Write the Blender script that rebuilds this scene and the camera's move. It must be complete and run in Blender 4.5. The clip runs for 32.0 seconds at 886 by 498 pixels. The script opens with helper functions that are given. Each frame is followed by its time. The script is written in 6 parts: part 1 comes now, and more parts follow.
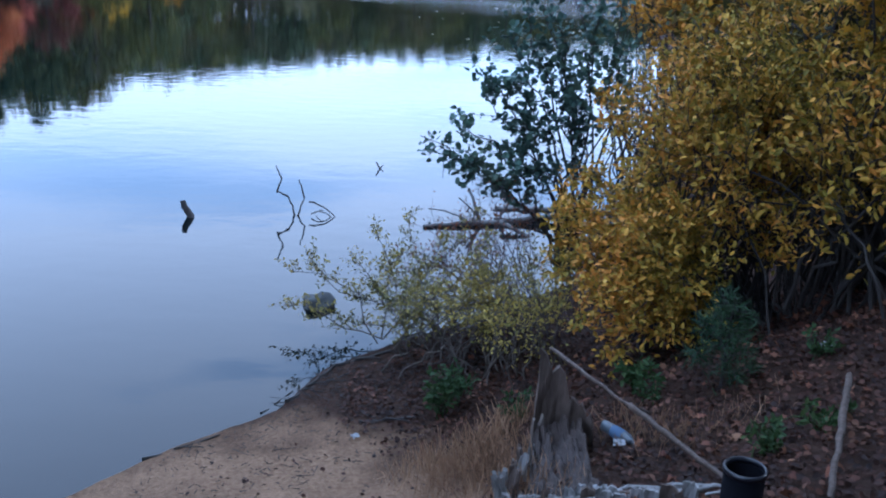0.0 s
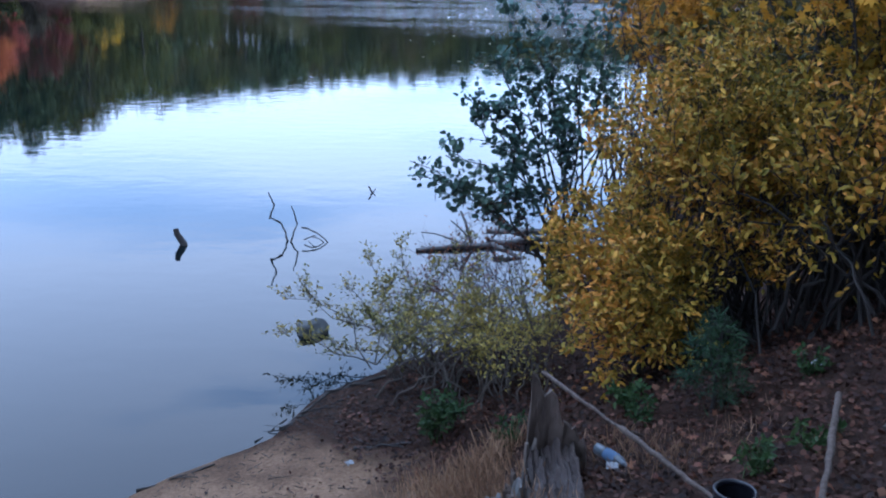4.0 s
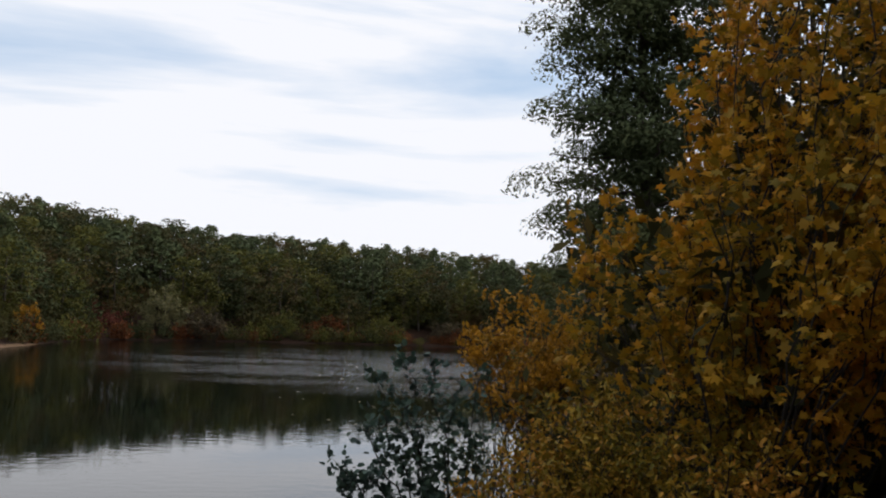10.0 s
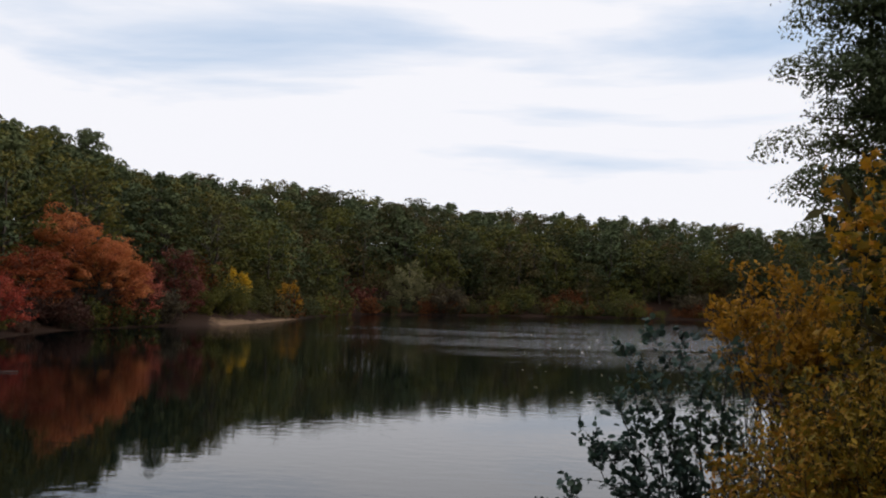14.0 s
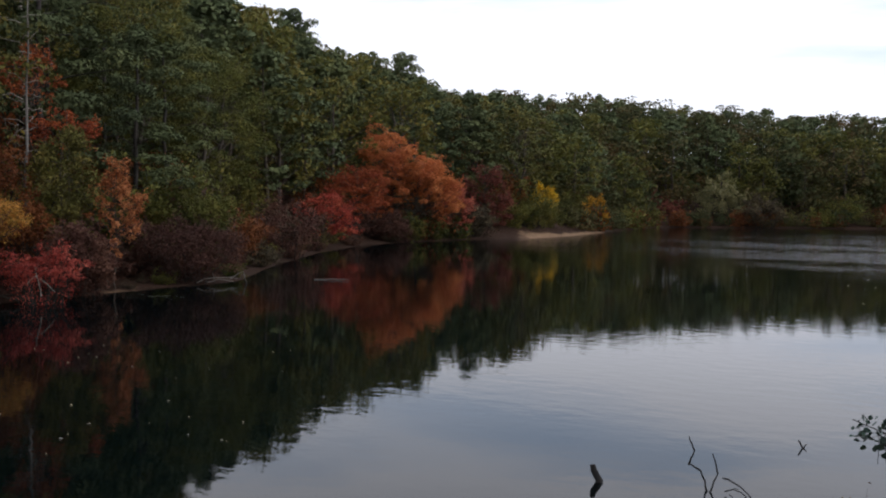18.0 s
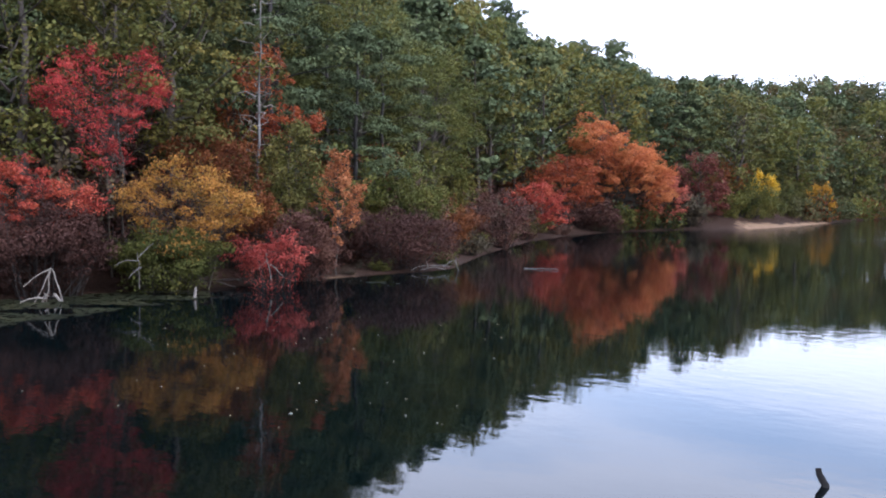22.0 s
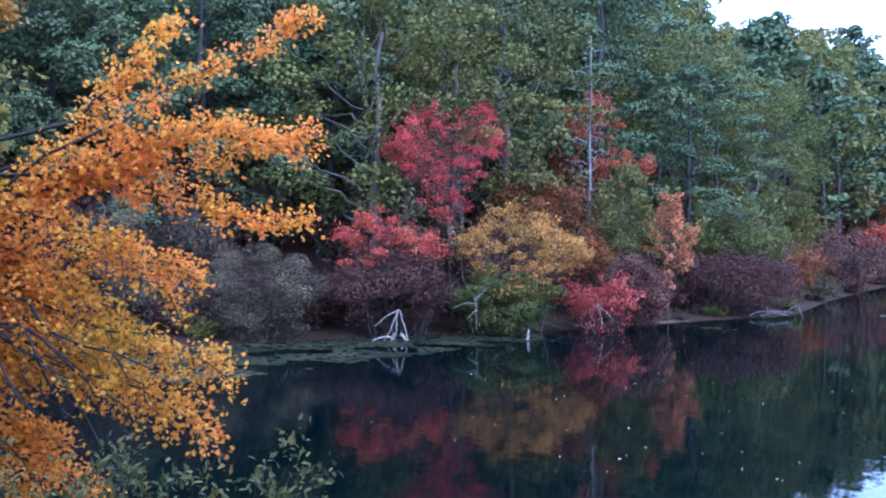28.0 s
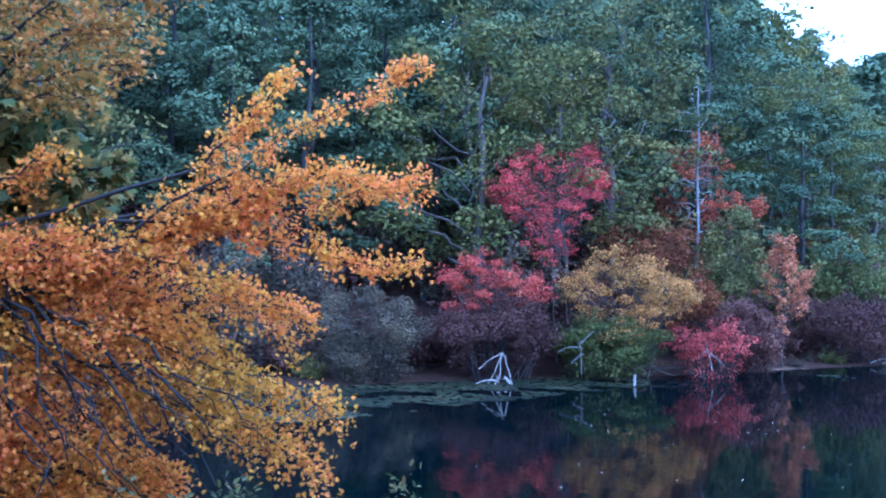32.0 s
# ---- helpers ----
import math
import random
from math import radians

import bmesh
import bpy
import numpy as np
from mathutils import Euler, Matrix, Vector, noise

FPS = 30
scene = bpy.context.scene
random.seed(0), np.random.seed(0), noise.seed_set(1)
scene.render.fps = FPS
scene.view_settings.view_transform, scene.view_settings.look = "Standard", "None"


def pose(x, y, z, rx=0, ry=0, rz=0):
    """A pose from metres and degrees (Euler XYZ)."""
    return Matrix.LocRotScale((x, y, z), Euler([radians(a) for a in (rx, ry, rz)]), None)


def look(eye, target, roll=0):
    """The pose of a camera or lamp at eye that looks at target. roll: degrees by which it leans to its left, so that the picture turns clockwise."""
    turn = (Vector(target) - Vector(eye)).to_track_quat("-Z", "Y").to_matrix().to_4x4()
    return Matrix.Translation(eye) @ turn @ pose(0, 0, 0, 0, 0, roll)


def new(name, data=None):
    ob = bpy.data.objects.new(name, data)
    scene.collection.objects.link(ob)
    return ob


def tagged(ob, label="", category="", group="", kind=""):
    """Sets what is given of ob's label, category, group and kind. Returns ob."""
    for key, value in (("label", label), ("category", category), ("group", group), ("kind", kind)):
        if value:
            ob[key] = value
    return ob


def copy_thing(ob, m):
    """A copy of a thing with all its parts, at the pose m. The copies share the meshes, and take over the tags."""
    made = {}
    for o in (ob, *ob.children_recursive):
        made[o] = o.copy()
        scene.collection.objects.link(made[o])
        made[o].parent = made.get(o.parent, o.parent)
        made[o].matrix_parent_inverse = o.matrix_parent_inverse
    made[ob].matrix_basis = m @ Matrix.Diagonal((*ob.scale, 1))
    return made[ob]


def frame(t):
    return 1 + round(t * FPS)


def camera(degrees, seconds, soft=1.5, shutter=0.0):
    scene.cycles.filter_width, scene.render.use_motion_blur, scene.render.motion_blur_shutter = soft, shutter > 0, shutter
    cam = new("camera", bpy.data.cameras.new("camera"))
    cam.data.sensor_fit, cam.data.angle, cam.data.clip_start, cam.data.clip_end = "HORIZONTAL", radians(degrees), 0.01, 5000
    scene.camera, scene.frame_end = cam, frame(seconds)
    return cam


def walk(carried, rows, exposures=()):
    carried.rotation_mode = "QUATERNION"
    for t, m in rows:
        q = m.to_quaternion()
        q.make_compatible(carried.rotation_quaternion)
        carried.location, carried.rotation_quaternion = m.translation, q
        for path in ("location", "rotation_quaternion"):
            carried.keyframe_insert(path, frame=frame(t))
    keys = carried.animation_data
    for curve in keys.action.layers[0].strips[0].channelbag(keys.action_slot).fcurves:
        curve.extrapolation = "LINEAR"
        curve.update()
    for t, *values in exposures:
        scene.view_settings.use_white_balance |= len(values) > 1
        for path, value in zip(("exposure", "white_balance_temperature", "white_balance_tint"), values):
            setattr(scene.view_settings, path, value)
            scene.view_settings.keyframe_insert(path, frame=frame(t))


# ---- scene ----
# seconds, x, y, z, yaw, pitch, roll
PATH = [
    (0, 0.012, 0.054, 3.213, 0.00, -18.37, -2.02),
    (0.5, 0.015, 0.058, 3.212, -0.15, -18.19, -1.99),
    (1, 0.011, 0.059, 3.216, -0.03, -18.09, -1.82),
    (1.5, 0.011, 0.060, 3.217, 0.45, -18.46, -1.71),
    (2, 0.016, 0.061, 3.217, -0.17, -18.29, -1.61),
    (2.5, 0.015, 0.055, 3.210, 0.30, -18.22, -1.57),
    (4.5, 0.047, 0.028, 3.266, -1.05, -15.58, -0.90),
    (5, 0.040, 0.021, 3.275, -1.52, -13.26, -0.90),
    (5.5, 0.039, 0.025, 3.284, -2.02, -11.04, -1.37),
    (6, 0.041, 0.051, 3.289, -2.43, -9.47, -1.59),
    (6.5, 0.043, 0.064, 3.290, -3.17, -7.63, -1.29),
    (7, 0.034, 0.072, 3.295, -3.56, -6.13, -1.46),
    (7.5, 0.044, 0.097, 3.301, -4.89, -4.36, -1.80),
    (8, 0.053, 0.118, 3.308, -6.03, -3.12, -2.20),
    (8.5, 0.060, 0.139, 3.325, -8.23, -0.52, -2.74),
    (9, 0.066, 0.145, 3.343, -8.59, 1.61, -3.05),
    (9.5, 0.062, 0.123, 3.350, -8.70, 3.28, -2.52),
    (10, 0.060, 0.093, 3.350, -8.24, 4.46, -2.20),
    (10.5, 0.056, 0.072, 3.349, -8.15, 4.68, -1.80),
    (11, 0.050, 0.059, 3.358, -7.19, 4.82, -1.28),
    (11.5, 0.041, 0.035, 3.361, -5.57, 4.67, -1.15),
    (12, 0.025, 0.006, 3.362, -3.04, 4.70, -0.95),
    (12.5, 0.027, -0.004, 3.360, 0.26, 4.06, -0.92),
    (13, 0.010, -0.019, 3.360, 2.94, 4.11, -0.69),
    (13.5, 0.000, -0.030, 3.352, 4.93, 3.49, -0.96),
    (14, -0.019, -0.056, 3.353, 6.13, 2.39, -1.55),
    (14.5, -0.035, -0.075, 3.350, 8.70, 0.53, -0.56),
    (16.5, -0.015, 0.037, 3.340, 18.94, -1.26, -0.49),
    (17, -0.034, 0.045, 3.301, 21.92, -2.07, 0.07),
    (17.5, -0.011, 0.047, 3.282, 23.92, -3.19, -0.28),
    (18, -0.029, 0.047, 3.284, 24.57, -3.20, -0.73),
    (18.5, -0.036, 0.049, 3.281, 26.21, -3.23, -0.64),
    (19, -0.052, 0.034, 3.287, 28.22, -3.54, -0.10),
    (19.5, -0.049, 0.023, 3.287, 29.64, -4.11, -0.35),
    (20, -0.050, 0.018, 3.288, 30.63, -4.15, -0.62),
    (20.5, -0.052, -0.001, 3.289, 31.38, -4.46, -0.69),
    (21, -0.055, -0.018, 3.290, 32.80, -4.64, -0.95),
    (21.5, -0.064, -0.031, 3.291, 34.67, -4.37, -0.84),
    (22, -0.051, -0.053, 3.298, 37.17, -3.99, -0.49),
    (22.5, -0.043, -0.086, 3.299, 39.39, -3.69, -0.25),
    (23, -0.054, -0.103, 3.292, 41.12, -3.57, 0.23),
    (23.5, -0.057, -0.121, 3.299, 42.65, -3.80, 0.54),
    (24, -0.047, -0.132, 3.296, 44.29, -3.58, 0.26),
    (24.5, -0.033, -0.162, 3.292, 46.09, -3.61, 0.25),
    (25, -0.034, -0.190, 3.288, 47.49, -3.67, 0.29),
    (25.5, -0.032, -0.195, 3.284, 48.92, -3.47, 0.47),
    (27.5, -0.010, -0.008, 3.277, 56.16, -1.79, 0.18),
    (28, 0.005, -0.022, 3.281, 57.14, -1.27, 0.63),
    (28.5, 0.016, -0.037, 3.286, 58.86, -0.65, 0.96),
    (29, 0.009, -0.042, 3.305, 58.89, 0.76, 0.60),
    (29.5, 0.003, -0.050, 3.307, 59.29, 1.88, 0.48),
    (30, -0.005, -0.057, 3.315, 60.89, 1.91, 0.66),
    (30.5, 0.002, -0.064, 3.315, 62.39, 2.03, 0.89),
    (31, -0.001, -0.067, 3.315, 63.07, 1.91, 0.64),
    (31.5, -0.008, -0.068, 3.310, 63.36, 1.55, 0.62),
    (32, -0.009, -0.066, 3.306, 63.36, 1.34, 0.48),
]
# seconds, stops, kelvin, tint
LIGHT = [(0, 1.45, 4650, 13), (2.5, 1.45, 4650, 13), (5, 1.45, 4700, 15), (6, 1.1, 4400, 13), (7, .55, 5050, 14), (8, .32, 5200, 13), (9, -.1, 6500, 12), (11, -.12, 6900, 15), (13, -.15, 6900, 15), (16.5, -.1, 6800, 15), (19, .4, 6350, 17), (21, 1.15, 5850, 19), (23, 1.75, 5400, 20), (25.5, 2.06, 4550, 21), (28, 2.14, 4230, 21), (30, 2.18, 4050, 19), (32, 2.14, 3640, 17)]
cam = camera(50.33, 32.0, soft=2.05)
walk(cam, [(t, pose(x, y, z, 90 + pitch, roll, yaw)) for t, x, y, z, yaw, pitch, roll in PATH], LIGHT)

# ---------- world, sun ----------
SUN_EL, SUN_AZ = radians(32), radians(78)
world = bpy.data.worlds.new("sky")
scene.world = world
world.use_nodes = True
wn, wl = world.node_tree.nodes, world.node_tree.links
wn.clear()
w_out = wn.new("ShaderNodeOutputWorld")
w_bg = wn.new("ShaderNodeBackground")
w_bg.inputs["Strength"].default_value = 0.1
w_sky = wn.new("ShaderNodeTexSky")
w_sky.sky_type = "NISHITA"
w_sky.sun_disc = False
w_sky.sun_elevation, w_sky.sun_rotation = SUN_EL, SUN_AZ
w_sky.air_density, w_sky.dust_density, w_sky.ozone_density = 1.0, 1.0, 2.0
w_tc = wn.new("ShaderNodeTexCoord")
w_map = wn.new("ShaderNodeMapping")
w_map.inputs["Scale"].default_value = (1.2, 1.3, 6.5)
w_map.inputs["Rotation"].default_value = (radians(2), radians(-4), 0)
w_map.inputs["Location"].default_value = (0.35, 0.1, 0.4)
w_noise = wn.new("ShaderNodeTexNoise")
w_noise.inputs["Scale"].default_value = 1.15
w_noise.inputs["Detail"].default_value = 7
w_noise.inputs["Roughness"].default_value = 0.52
w_noise.inputs["Distortion"].default_value = 0.35
w_ramp = wn.new("ShaderNodeValToRGB")
w_ramp.color_ramp.elements[0].position, w_ramp.color_ramp.elements[1].position = 0.335, 0.5
w_ramp.color_ramp.elements[0].color = (0, 0, 0, 1)
w_cloud = wn.new("ShaderNodeMix")
w_cloud.data_type = "RGBA"
w_cloud.inputs["A"].default_value = (5.6, 8.2, 11.5, 1)
w_cloud.inputs["B"].default_value = (9.7, 10.4, 11.3, 1)
w_mix = wn.new("ShaderNodeMix")
w_mix.data_type = "RGBA"
w_fac = wn.new("ShaderNodeMapRange")
w_fac.inputs["To Min"].default_value = 0.62
w_fac.inputs["To Max"].default_value = 1.0
wl.new(w_tc.outputs["Generated"], w_map.inputs["Vector"])
wl.new(w_map.outputs["Vector"], w_noise.inputs["Vector"])
wl.new(w_noise.outputs["Fac"], w_ramp.inputs["Fac"])
wl.new(w_ramp.outputs["Color"], w_cloud.inputs["Factor"])
wl.new(w_ramp.outputs["Color"], w_fac.inputs["Value"])
wl.new(w_fac.outputs["Result"], w_mix.inputs["Factor"])
wl.new(w_sky.outputs["Color"], w_mix.inputs["A"])
wl.new(w_cloud.outputs["Result"], w_mix.inputs["B"])
wl.new(w_mix.outputs["Result"], w_bg.inputs["Color"])
wl.new(w_bg.outputs["Background"], w_out.inputs["Surface"])

sun = new("sun", bpy.data.lights.new("sun", "SUN"))
sun.data.energy, sun.data.angle, sun.data.color = 1.1, radians(25), (1.0, 0.95, 0.88)
sun_dir = Vector((math.sin(SUN_AZ) * math.cos(SUN_EL), math.cos(SUN_AZ) * math.cos(SUN_EL), math.sin(SUN_EL)))
sun.matrix_world = look(sun_dir * 60, (0, 0, 0))


# ---------- materials ----------
def material(name):
    m = bpy.data.materials.new(name)
    m.use_nodes = True
    n = m.node_tree.nodes
    return m, n, m.node_tree.links, n["Principled BSDF"]


def ramp(n, cols, interp="LINEAR"):
    r = n.new("ShaderNodeValToRGB")
    r.color_ramp.interpolation = interp
    e = r.color_ramp.elements
    while len(e) < len(cols):
        e.new(0.5)
    for i, c in enumerate(cols):
        e[i].position = i / max(1, len(cols) - 1)
        e[i].color = (*c, 1)
    return r


def leaf_material(name, cols, see=0.3, rough=0.6, patch=0.0, speck=1.0):
    """Leaves: colour varies leaf by leaf, plant by plant and over patches of the crown."""
    m, n, l, p = material(name)
    g = n.new("ShaderNodeNewGeometry")
    o = n.new("ShaderNodeObjectInfo")
    noi = n.new("ShaderNodeTexNoise")
    noi.inputs["Scale"].default_value = patch if patch else 1.3
    noi.inputs["Detail"].default_value = 2
    l.new(g.outputs["Position"], noi.inputs["Vector"])
    a = n.new("ShaderNodeMath")
    a.operation = "MULTIPLY_ADD"
    l.new(noi.outputs["Fac"], a.inputs[0])
    a.inputs[1].default_value, a.inputs[2].default_value = 1.5, -0.5
    b = n.new("ShaderNodeMath")
    b.operation = "MULTIPLY_ADD"
    l.new(g.outputs["Random Per Island"], b.inputs[0])
    b.inputs[1].default_value = 0.55 * speck
    l.new(a.outputs[0], b.inputs[2])
    c = n.new("ShaderNodeMath")
    c.operation = "MULTIPLY_ADD"
    l.new(o.outputs["Random"], c.inputs[0])
    c.inputs[1].default_value = 0.3
    l.new(b.outputs[0], c.inputs[2])
    c2 = n.new("ShaderNodeMath")
    c2.operation = "SUBTRACT"
    l.new(c.outputs[0], c2.inputs[0])
    c2.inputs[1].default_value = 0.2 - 0.275 * (1 - speck)
    r = ramp(n, cols)
    l.new(c2.outputs[0], r.inputs["Fac"])
    hsv = n.new("ShaderNodeHueSaturation")
    v = n.new("ShaderNodeMapRange")
    v.inputs["To Min"].default_value, v.inputs["To Max"].default_value = 1 - .25 * speck, 1 + .25 * speck
    wn2 = n.new("ShaderNodeTexWhiteNoise")
    wn2.noise_dimensions = "1D"
    l.new(g.outputs["Random Per Island"], wn2.inputs["W"])
    l.new(wn2.outputs["Value"], v.inputs["Value"])
    l.new(v.outputs["Result"], hsv.inputs["Value"])
    l.new(r.outputs["Color"], hsv.inputs["Color"])
    l.new(hsv.outputs["Color"], p.inputs["Base Color"])
    p.inputs["Roughness"].default_value = rough
    p.inputs["Specular IOR Level"].default_value = 0.18 if speck > .9 else 0.06
    if see:
        t = n.new("ShaderNodeBsdfTranslucent")
        mx = n.new("ShaderNodeMixShader")
        mx.inputs["Fac"].default_value = see
        l.new(hsv.outputs["Color"], t.inputs["Color"])
        l.new(p.outputs["BSDF"], mx.inputs[1])
        l.new(t.outputs["BSDF"], mx.inputs[2])
        l.new(mx.outputs["Shader"], n["Material Output"].inputs["Surface"])
    return m


def bark_material(name, cols, scale=14, rough=0.85, bump=0.6, stretch=(1, 1, 0.18)):
    m, n, l, p = material(name)
    tc = n.new("ShaderNodeTexCoord")
    mp = n.new("ShaderNodeMapping")
    mp.inputs["Scale"].default_value = stretch
    l.new(tc.outputs["Object"], mp.inputs["Vector"])
    noi = n.new("ShaderNodeTexNoise")
    noi.inputs["Scale"].default_value, noi.inputs["Detail"].default_value = scale, 6
    l.new(mp.outputs["Vector"], noi.inputs["Vector"])
    big = n.new("ShaderNodeTexNoise")
    big.inputs["Scale"].default_value, big.inputs["Detail"].default_value = 2.3, 3
    l.new(tc.outputs["Object"], big.inputs["Vector"])
    ad = n.new("ShaderNodeMath")
    ad.operation = "MULTIPLY_ADD"
    ad.inputs[1].default_value, ad.inputs[2].default_value = 0.8, -0.25
    l.new(noi.outputs["Fac"], ad.inputs[0])
    ad2 = n.new("ShaderNodeMath")
    ad2.operation = "MULTIPLY_ADD"
    ad2.inputs[1].default_value = 0.7
    l.new(big.outputs["Fac"], ad2.inputs[0])
    l.new(ad.outputs[0], ad2.inputs[2])
    r = ramp(n, cols)
    l.new(ad2.outputs[0], r.inputs["Fac"])
    l.new(r.outputs["Color"], p.inputs["Base Color"])
    bp = n.new("ShaderNodeBump")
    bp.inputs["Strength"].default_value, bp.inputs["Distance"].default_value = bump, 0.02
    l.new(noi.outputs["Fac"], bp.inputs["Height"])
    l.new(bp.outputs["Normal"], p.inputs["Normal"])
    p.inputs["Roughness"].default_value = rough
    return m


BARK = bark_material("brown_bark", [(0.025, 0.019, 0.014), (0.06, 0.046, 0.034), (0.11, 0.088, 0.068)])
BARK_DARK = bark_material("dark_bark", [(0.01, 0.008, 0.007), (0.025, 0.02, 0.016), (0.05, 0.04, 0.033)])
BARK_GREY = bark_material("grey_bark", [(0.07, 0.062, 0.055), (0.15, 0.135, 0.12), (0.27, 0.25, 0.225)])
DRIFT = bark_material("bleached_wood", [(0.11, 0.092, 0.075), (0.22, 0.19, 0.16), (0.42, 0.37, 0.31)], scale=20)
WET = bark_material("wet_wood", [(0.012, 0.01, 0.008), (0.028, 0.023, 0.02), (0.06, 0.05, 0.042)], rough=0.6)
ROTTEN = bark_material("weathered_wood", [(0.04, 0.03, 0.024), (0.1, 0.078, 0.062), (0.24, 0.21, 0.185)], scale=26, bump=1.0, stretch=(1, 1, 0.1))
OLDWOOD = bark_material("old_brown_wood", [(0.025, 0.016, 0.011), (0.06, 0.04, 0.028), (0.14, 0.105, 0.082)], scale=30, bump=1.0, stretch=(1, 1, 0.3))
GREYWOOD = bark_material("grey_splintered_wood", [(0.05, 0.045, 0.04), (0.15, 0.14, 0.13), (0.36, 0.35, 0.33)], scale=34, bump=1.0, stretch=(1, 1, 0.25))
HEARTWOOD = bark_material("rotten_heartwood", [(0.012, 0.008, 0.006), (0.03, 0.019, 0.014), (0.07, 0.047, 0.034)], scale=40, bump=1.0, stretch=(1, 0.25, 0.3))
WETGREY = bark_material("wet_grey_wood", [(0.025, 0.022, 0.02), (0.06, 0.053, 0.047), (0.12, 0.108, 0.095)], rough=0.5)
TWIG = bark_material("purple_brown_twigs", [(0.05, 0.03, 0.03), (0.1, 0.065, 0.06), (0.16, 0.115, 0.1)])
STONE = bark_material("wet_stone", [(0.015, 0.015, 0.015), (0.04, 0.04, 0.036), (0.08, 0.076, 0.066)], scale=8, stretch=(1, 1, 1))

PINE_LEAF = leaf_material("pine_needles", [(0.05, 0.066, 0.036), (0.088, 0.108, 0.05), (0.14, 0.15, 0.06)], 0.06, 0.8, patch=0.35, speck=0.4)
OAK_LEAF = leaf_material("oak_leaves", [(0.064, 0.07, 0.025), (0.115, 0.106, 0.03), (0.18, 0.122, 0.033)], 0.14, 0.8, patch=0.4, speck=0.6)
RUST_LEAF = leaf_material("rust_leaves", [(0.09, 0.034, 0.018), (0.19, 0.068, 0.026), (0.28, 0.12, 0.035)], 0.25, patch=0.9, speck=0.6)
RED_LEAF = leaf_material("red_leaves", [(0.25, 0.028, 0.03), (0.52, 0.075, 0.066), (0.6, 0.15, 0.09)], 0.3, speck=0.8)
SCARLET_LEAF = leaf_material("scarlet_leaves", [(0.2, 0.03, 0.028), (0.42, 0.075, 0.05), (0.5, 0.14, 0.065)], 0.3, patch=0.9, speck=0.8)
PINK_LEAF = leaf_material("pink_leaves", [(0.2, 0.035, 0.028), (0.42, 0.085, 0.065), (0.48, 0.17, 0.1)], 0.3, speck=0.7)
BURG_LEAF = leaf_material("burgundy_leaves", [(0.04, 0.021, 0.017), (0.09, 0.043, 0.033), (0.155, 0.076, 0.05)], 0.15, patch=0.7, speck=0.5)
GREY_LEAF = leaf_material("grey_brown_leaves", [(0.034, 0.026, 0.017), (0.072, 0.056, 0.036), (0.14, 0.108, 0.055)], 0.15, patch=0.9, speck=0.6)
OCHRE_LEAF = leaf_material("ochre_leaves", [(0.2, 0.13, 0.03), (0.48, 0.22, 0.05), (0.6, 0.25, 0.07)], 0.3, patch=0.5, speck=0.7)
BANK_LEAF = leaf_material("dull_shrub_leaves", [(0.05, 0.06, 0.018), (0.14, 0.13, 0.035), (0.32, 0.17, 0.05)], 0.25, patch=2)
GOLD_LEAF = leaf_material("gold_leaves", [(0.16, 0.1, 0.015), (0.4, 0.2, 0.02), (0.55, 0.27, 0.025)], 0.3)
OLIVE_LEAF = leaf_material("olive_leaves", [(0.05, 0.06, 0.018), (0.11, 0.11, 0.028), (0.21, 0.16, 0.042)], 0.25, patch=0.9, speck=0.6)
ORANGE_LEAF = leaf_material("orange_leaves", [(0.34, 0.085, 0.04), (0.5, 0.165, 0.06), (0.56, 0.24, 0.08)], 0.3, patch=0.5, speck=0.6)
YELLOW_LEAF = leaf_material("yellow_leaves", [(0.38, 0.24, 0.015), (0.62, 0.38, 0.025), (0.68, 0.44, 0.04)], 0.3)
COPPER_LEAF = leaf_material("copper_leaves", [(0.22, 0.07, 0.03), (0.42, 0.16, 0.065), (0.52, 0.24, 0.11)], 0.3, patch=0.9, speck=0.8)
BURNT_LEAF = leaf_material("burnt_orange_leaves", [(0.18, 0.04, 0.022), (0.34, 0.085, 0.035), (0.42, 0.15, 0.05)], 0.3, patch=0.7, speck=0.7)
CORAL_LEAF = leaf_material("coral_leaves", [(0.24, 0.05, 0.04), (0.42, 0.11, 0.075), (0.48, 0.18, 0.1)], 0.3, patch=0.7, speck=0.6)
# near bank foliage, its colour darkened to stand for deep shade
SHADE_LEAF = leaf_material("shade_darkened_leaves", [(0.022, 0.026, 0.009), (0.05, 0.045, 0.012), (0.12, 0.075, 0.017)], 0.15, 0.8, patch=0.8)
AMBER_LEAF = leaf_material("amber_leaves", [(0.09, 0.085, 0.018), (0.26, 0.17, 0.026), (0.5, 0.24, 0.032), (0.56, 0.22, 0.045)], 0.4, 0.5, patch=1.1)
TAN_LEAF = leaf_material("fallen_maple_leaves", [(0.05, 0.018, 0.012), (0.11, 0.042, 0.022), (0.2, 0.105, 0.055)], 0.1, 0.7, patch=3)
DULLRED_LEAF = leaf_material("dull_red_leaves", [(0.09, 0.03, 0.024), (0.19, 0.062, 0.045), (0.26, 0.1, 0.06)], 0.25, patch=0.7, speck=0.6)
PALE_LEAF = leaf_material("pale_leaves", [(0.12, 0.12, 0.055), (0.24, 0.22, 0.1), (0.34, 0.3, 0.15)], 0.3)
SHRUB_LEAF = leaf_material("shrub_leaves", [(0.04, 0.047, 0.012), (0.17, 0.135, 0.017), (0.35, 0.21, 0.022), (0.45, 0.19, 0.026)], 0.16, patch=1.2)
